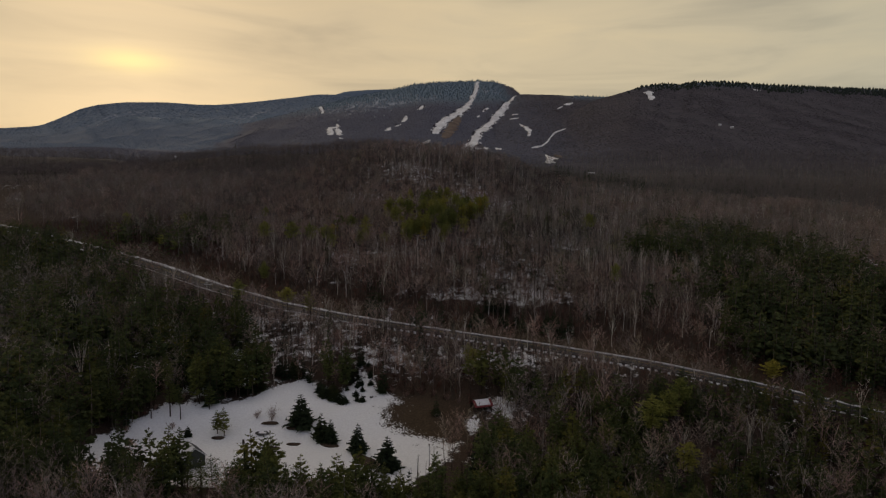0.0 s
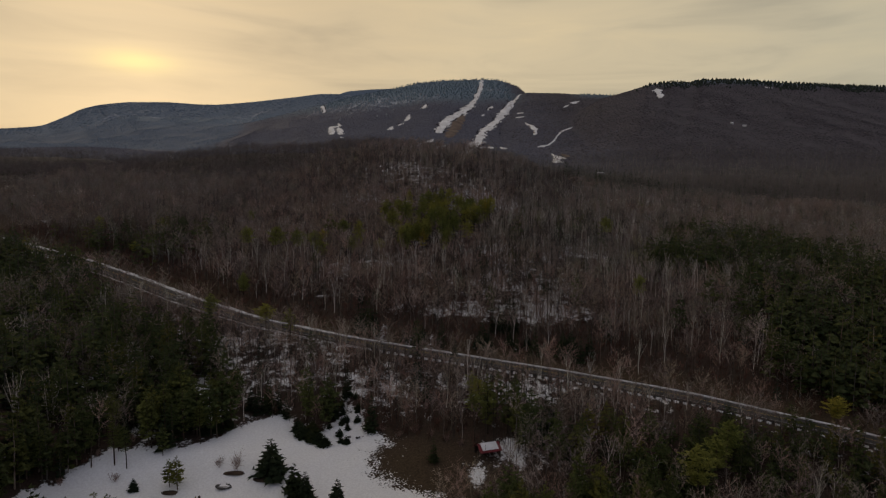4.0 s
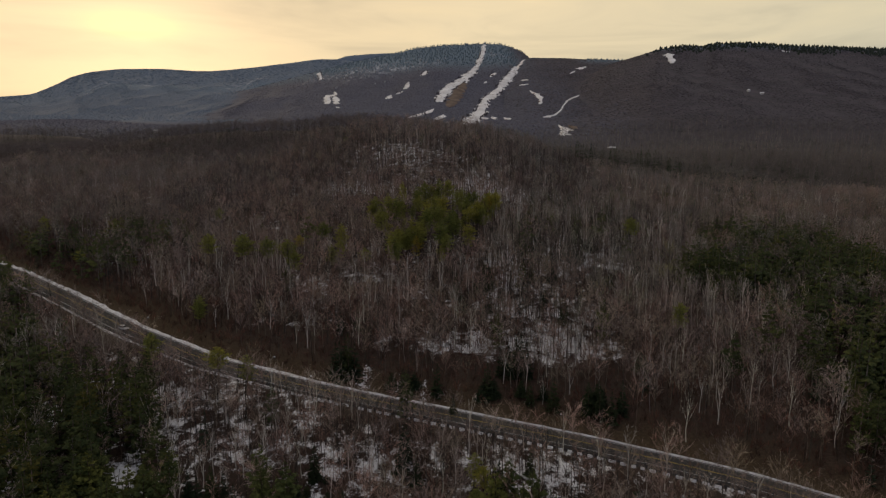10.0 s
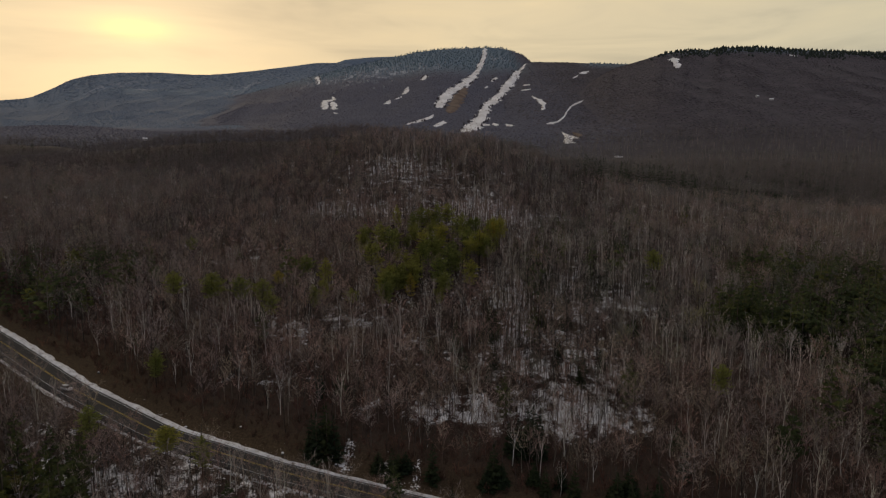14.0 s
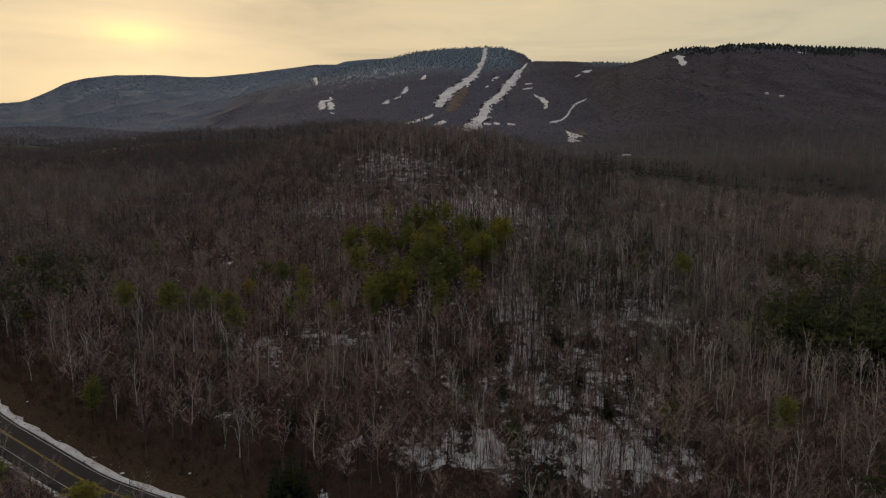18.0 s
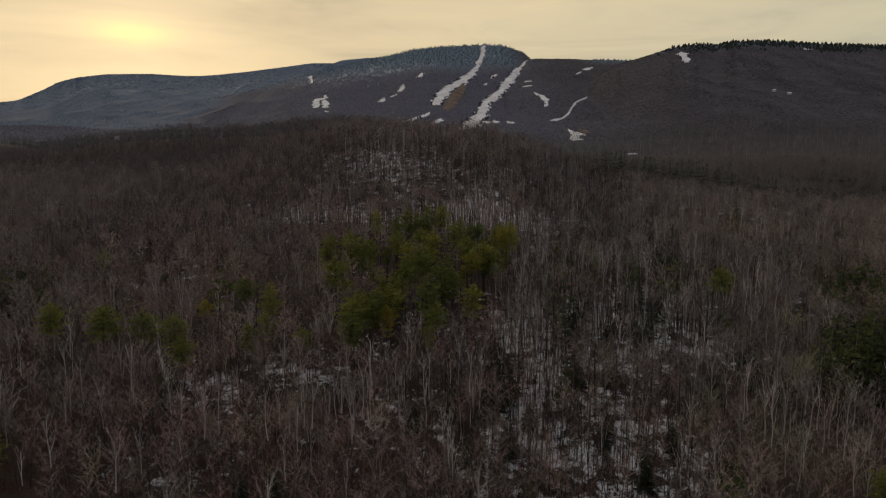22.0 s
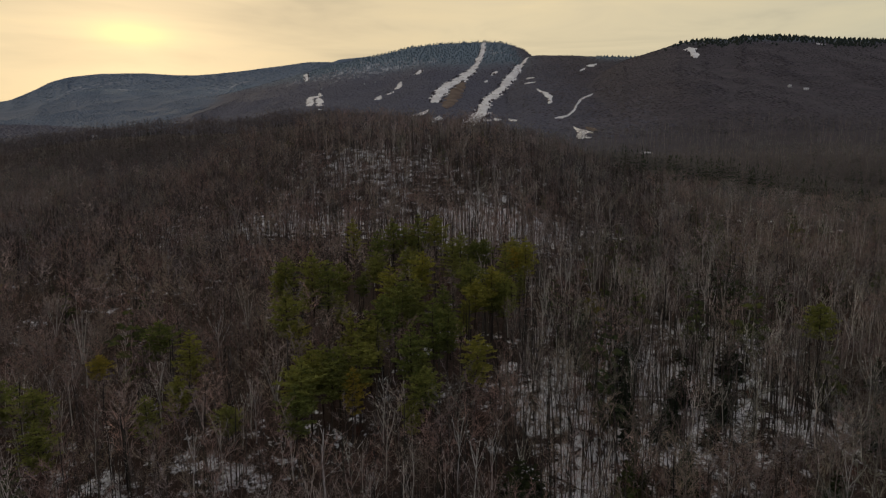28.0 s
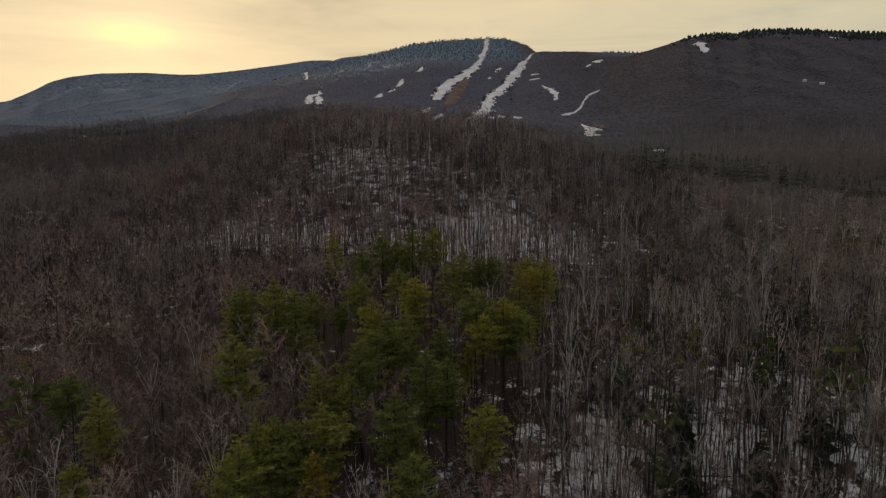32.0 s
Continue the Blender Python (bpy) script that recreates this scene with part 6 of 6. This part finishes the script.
# boulders with snow between the shrubs, by the mound and beside the road
r6 = np.random.RandomState(61)
neck = [(-31 + r6.normal(0, 2.6), 184 + r6.uniform(-11, 13), r6.uniform(.55, 1.5)) for _ in range(26)]
beside_road = [(-44, 246, 1.1), (-37, 246, 1.0), (-33, 243.5, .9), (-28, 241.5, 1.0), (-117, 285, 1.0), (-76, 257, 1.1), (-59, 256, .9), (28, 229, .8), (37, 224, .8)]
for k, (x, y, s) in enumerate(neck + beside_road):
    if k < len(neck) and k % 3:
        plant("shrub", FIRS[k % 4], x, y, .16 + .12 * s, 37 * k, "low dark evergreen shrub poking through the snow", "shrub", "evergreen shrubs at the edge", 2.2 + .5 * (k % 2))
        continue
    b = tagged(new("boulder"), "grey boulder with a cap of old snow", "boulder", "boulders")
    b.matrix_basis = pose(x, y, float(height(x, y)) + .15 * s, 0, 0, k * 53) @ Matrix.Scale(s, 4)
    part("stone", ROCKS[k % 4], None, b)
    c = part("snow_cap", CAPS[k % 3], None, b)
    c.matrix_basis = pose(0, 0, .34)


for x, y in ((-63.9, 145.5),):
    p = tagged(new("stump"), "dark cut stump standing in the snow", "stump")
    p.matrix_basis = pose(x, y, float(height(x, y)))
    bm = bmesh.new()
    bmesh.ops.create_cone(bm, cap_ends=True, segments=10, radius1=.42, radius2=.30, depth=1.5, matrix=Matrix.Translation((0, 0, .6)))
    part("wood", bm, M_PINEBARK, p)


def gable_roof(bm, L, W, eave, ridge, over=.35, thick=.16, half=None):
    """Two sloping slabs on a ridge along x; half: one slope only (+1 or -1)."""
    for s in ((1, -1) if half is None else (half,)):
        y0, z0 = s * (W / 2 + over), eave - over * (ridge - eave) / (W / 2)
        v = [bm.verts.new(p) for p in ((-L / 2 - over, 0, ridge), (L / 2 + over, 0, ridge), (L / 2 + over, y0, z0), (-L / 2 - over, y0, z0))]
        v += [bm.verts.new(p.co + Vector((0, 0, thick))) for p in v]
        for q in ((0, 1, 2, 3), (7, 6, 5, 4), (0, 4, 5, 1), (1, 5, 6, 2), (2, 6, 7, 3), (3, 7, 4, 0)):
            bm.faces.new([v[i] for i in q])
    bmesh.ops.recalc_face_normals(bm, faces=bm.faces)
    return bm


def gable_wall(bm, x, W, eave, ridge, thick=.2):
    v = [bm.verts.new((x + d, y, z)) for d in (0, thick) for y, z in ((-W / 2, -.6), (W / 2, -.6), (W / 2, eave), (0, ridge), (-W / 2, eave))]
    bm.faces.new(v[:5][::-1])
    bm.faces.new(v[5:])
    for i in range(5):
        bm.faces.new((v[i], v[(i + 1) % 5], v[5 + (i + 1) % 5], v[5 + i]))
    bmesh.ops.recalc_face_normals(bm, faces=bm.faces)
    return bm


def house(x, y, spin):
    h = tagged(new("house"), "small grey-green house with a snow-covered gable roof behind pines", "house")
    h.matrix_basis = pose(x, y, float(height(x, y)), 0, 0, spin)
    L, W, eave, ridge = 8.0, 6.0, 3.2, 5.8
    siding = plain("grey_green_siding", (0.045, 0.050, 0.044), (0.080, 0.086, 0.076), 1.5, 0.7, .3, (1, 1, 9))
    trim = plain("white_trim", (0.55, 0.55, 0.56), (0.72, 0.72, 0.73), 2, .6)
    shingle = plain("dark_shingles", (0.05, 0.05, 0.055), (0.11, 0.11, 0.12), 3, .85)
    glass = Mat("dark_glass", .08)
    glass.color((0.02, 0.022, 0.026))
    for sgn in (-1, 1):
        part("gable_wall", gable_wall(bmesh.new(), L / 2 - .2 if sgn > 0 else -L / 2, W, eave, ridge), siding, h)
        bm = bmesh.new()
        box(bm, -L / 2 + .2, L / 2 - .2, sgn * W / 2 - (.2 if sgn > 0 else 0), sgn * W / 2 + (0 if sgn > 0 else .2), -.6, eave)
        part("long_wall", bm, siding, h)
    part("roof", gable_roof(bmesh.new(), L, W, eave, ridge), shingle, h, "dark shingled roof")
    cover = part("roof_snow", gable_roof(bmesh.new(), L - .3, W - .4, eave + .26, ridge + .17, .3, .12, -1), M_CAP, h, "sheet of snow on the roof")
    cover.location.z = .02
    for sgn in (-1, 1):
        bm = bmesh.new()
        v = math.hypot(W / 2 + .35, (ridge - eave) * (1 + .7 / W))
        box(bm, L / 2 + .36, L / 2 + .42, -v / 2, v / 2, -.12, .12)
        b = part("barge_board", bm, trim, h, "white barge board")
        b.matrix_basis = Matrix.Translation((0, sgn * (W / 4 + .18), (eave + ridge) / 2 - .15)) @ pose(0, 0, 0, -sgn * math.degrees(math.atan2(ridge - eave, W / 2)), 0, 0)
    for wx, wy, ry in ((L / 2 + .01, -1.3, 0), (L / 2 + .01, 1.3, 0)):
        win = part("window", box(bmesh.new(), wx, wx + .05, wy - .5, wy + .5, 1.0, 2.3), trim, h, "white window frame")
        part("pane", box(bmesh.new(), wx + .03, wx + .07, wy - .4, wy + .4, 1.1, 2.2), glass.m, win, "dark window pane")
    for wx in (-2.4, 0, 2.4):
        win = part("window", box(bmesh.new(), wx - .5, wx + .5, -W / 2 - .06, -W / 2 - .01, 1.0, 2.3), trim, h, "white window frame")
        part("pane", box(bmesh.new(), wx - .4, wx + .4, -W / 2 - .08, -W / 2 - .03, 1.1, 2.2), glass.m, win, "dark window pane")
    return h


house(-75, 131, -50)


def far_house(x, y, spin, L, W, eave, ridge, label):
    """A small pale house seen from far off: walls, snowy roof, windows, chimney."""
    h = tagged(new("house"), label, "house")
    h.matrix_basis = pose(x, y, float(height(x, y)) + .3, 0, 0, spin)
    pale = plain("pale_siding", (0.50, 0.49, 0.47), (0.64, 0.63, 0.60), 1.5, .7, .2, (1, 1, 6))
    dark = plain("dark_panes", (0.02, 0.02, 0.024), (0.04, 0.04, 0.045), 2, .2)
    for sgn in (-1, 1):
        part("gable_wall", gable_wall(bmesh.new(), L / 2 - .2 if sgn > 0 else -L / 2, W, eave, ridge), pale, h)
        part("long_wall", box(bmesh.new(), -L / 2 + .2, L / 2 - .2, sgn * W / 2 - (.2 if sgn > 0 else 0), sgn * W / 2 + (0 if sgn > 0 else .2), -.6, eave), pale, h)
    part("roof", gable_roof(bmesh.new(), L, W, eave, ridge), M_CAP, h, "snow-covered roof")
    for k in range(max(2, int(L / 3))):
        wx = -L / 2 + (k + .5) * L / max(2, int(L / 3))
        part("window", box(bmesh.new(), wx - .5, wx + .5, -W / 2 - .05, -W / 2 + .02, 1.0, 2.2), dark, h, "dark window")
    part("chimney", box(bmesh.new(), L / 4 - .3, L / 4 + .3, .6, 1.2, eave, ridge + .9, .03), M_ROCK, h, "grey chimney")


far_house(582, 1283, 15, 4.6, 4, 2.4, 3.8, "small white house in the woods of the far slope")
far_house(598, 1262, -20, 6.5, 4, 2.0, 3.2, "low white house with a snowy roof on the far slope")
far_house(-452, 1043, 30, 6, 5, 2.8, 4.6, "small pale house among far leafless woods")
far_house(223, 893, 4, 9, 6, 1.6, 2.8, "long low building with a snowy roof behind conifers")


def shed(x, y, spin):
    s = tagged(new("shed"), "dark open-sided shed with a red metal roof and snow on it", "shed")
    s.matrix_basis = pose(x, y, float(height(x, y)), 0, 0, spin)
    L, W, eave, ridge = 6.2, 5.0, 2.3, 3.8
    red = plain("red_metal_roof", (0.13, 0.018, 0.024), (0.21, 0.036, 0.042), 1.5, .45)
    wood = plain("dark_shed_boards", (0.030, 0.022, 0.018), (0.075, 0.052, 0.042), 2.5, .9, .3, (6, 6, .5))
    part("roof", gable_roof(bmesh.new(), L, W, eave, ridge), red, s, "red metal roof")
    part("roof_snow", gable_roof(bmesh.new(), L - 1.6, W - .9, eave + .40, ridge + .15, .2, .12, -1), M_CAP, s, "slab of snow on the roof")
    part("roof_snow", gable_roof(bmesh.new(), L - 1.0, W - .9, eave + .40, ridge + .15, .2, .12, 1), M_CAP, s, "slab of snow on the roof")
    part("gable_wall", gable_wall(bmesh.new(), L / 2 - .2, W, eave, ridge, .15), wood, s)
    part("back_wall", box(bmesh.new(), -L / 2, L / 2 - .2, W / 2 - .15, W / 2, -.4, eave), wood, s)
    for px_ in (-L / 2 + .1, 0, L / 2 - .3):
        part("post", box(bmesh.new(), px_ - .08, px_ + .08, -W / 2, -W / 2 + .16, -.4, eave), wood, s)
    part("gable_post", box(bmesh.new(), -L / 2, -L / 2 + .16, -.08, .08, -.4, ridge - .1), wood, s)
    for k in range(3):
        part("firewood_stack", box(bmesh.new(), -L / 2 + .3 + 1.6 * k, -L / 2 + 1.8 + 1.6 * k, .6, 1.6, -.3, 1.2 + .15 * k, .06), M_PINEBARK, s, "stacked firewood")
    return s


shed(12.8, 166.5, 20)


def car(x, y, z, spin):
    """A small white estate car."""
    c = tagged(new("car"), "white estate car on the asphalt road", "car")
    c.matrix_basis = pose(x, y, z, 0, 0, spin)
    paint = plain("white_car_paint", (0.58, 0.58, 0.57), (0.66, 0.66, 0.65), .8, .3, 0)
    glass = Mat("car_glass", .08)
    glass.color((0.015, 0.017, 0.02))
    rubber = plain("tyre_rubber", (0.018, 0.018, 0.018), (0.03, 0.03, 0.03), 6, .85)
    steel = plain("wheel_rim", (.35, .35, .36), (.5, .5, .51), 4, .35)

    def loft(profile, half, top_half, z_mid):
        bm = bmesh.new()
        rows = []
        for s in (-1, 1):
            rows.append([bm.verts.new((px_, s * (half if pz_ < z_mid else top_half), pz_)) for px_, pz_ in profile])
        n = len(profile)
        bm.faces.new(rows[0])
        bm.faces.new(rows[1][::-1])
        for i in range(n):
            bm.faces.new((rows[0][i], rows[1][i], rows[1][(i + 1) % n], rows[0][(i + 1) % n]))
        bmesh.ops.recalc_face_normals(bm, faces=bm.faces)
        bmesh.ops.bevel(bm, geom=bm.edges[:], offset=.05, segments=2, affect="EDGES")
        return bm

    part("body", loft([(-2.25, .35), (2.2, .35), (2.3, .6), (2.2, .85), (1.2, 1.0), (-2.2, 1.02), (-2.3, .7)], .9, .88, .9), paint, c)
    part("cabin", loft([(1.15, .98), (.35, 1.48), (-1.85, 1.5), (-2.15, .98)], .84, .66, 1.2), glass.m, c, "dark glazed cabin")
    part("roof", loft([(.32, 1.47), (.30, 1.53), (-1.82, 1.55), (-1.86, 1.49)], .66, .64, 1.5), paint, c)
    for wx in (-1.4, 1.4):
        for wy in (-.82, .82):
            bm = bmesh.new()
            bmesh.ops.create_cone(bm, cap_ends=True, segments=18, radius1=.33, radius2=.33, depth=.22, matrix=Matrix.Translation((wx, wy, .33)) @ pose(0, 0, 0, 90, 0, 0))
            w = part("wheel", bm, rubber, c)
            bm = bmesh.new()
            bmesh.ops.create_cone(bm, cap_ends=True, segments=14, radius1=.2, radius2=.17, depth=.24, matrix=Matrix.Translation((wx, wy, .33)) @ pose(0, 0, 0, 90, 0, 0))
            part("rim", bm, steel, w, "silver wheel rim")
    for wy in (-.62, .62):
        part("headlight", box(bmesh.new(), 2.2, 2.29, wy - .18, wy + .18, .62, .76, .02), steel, c, "clear headlight")
    return c


k = int(np.argmin(np.abs(RX + 118)))
car(RX[k] + RDY[k] * 1.7, RY[k] - RDX[k] * 1.7, RZ[k] + LIFT + .04, math.degrees(math.atan2(RDY[k], RDX[k])))
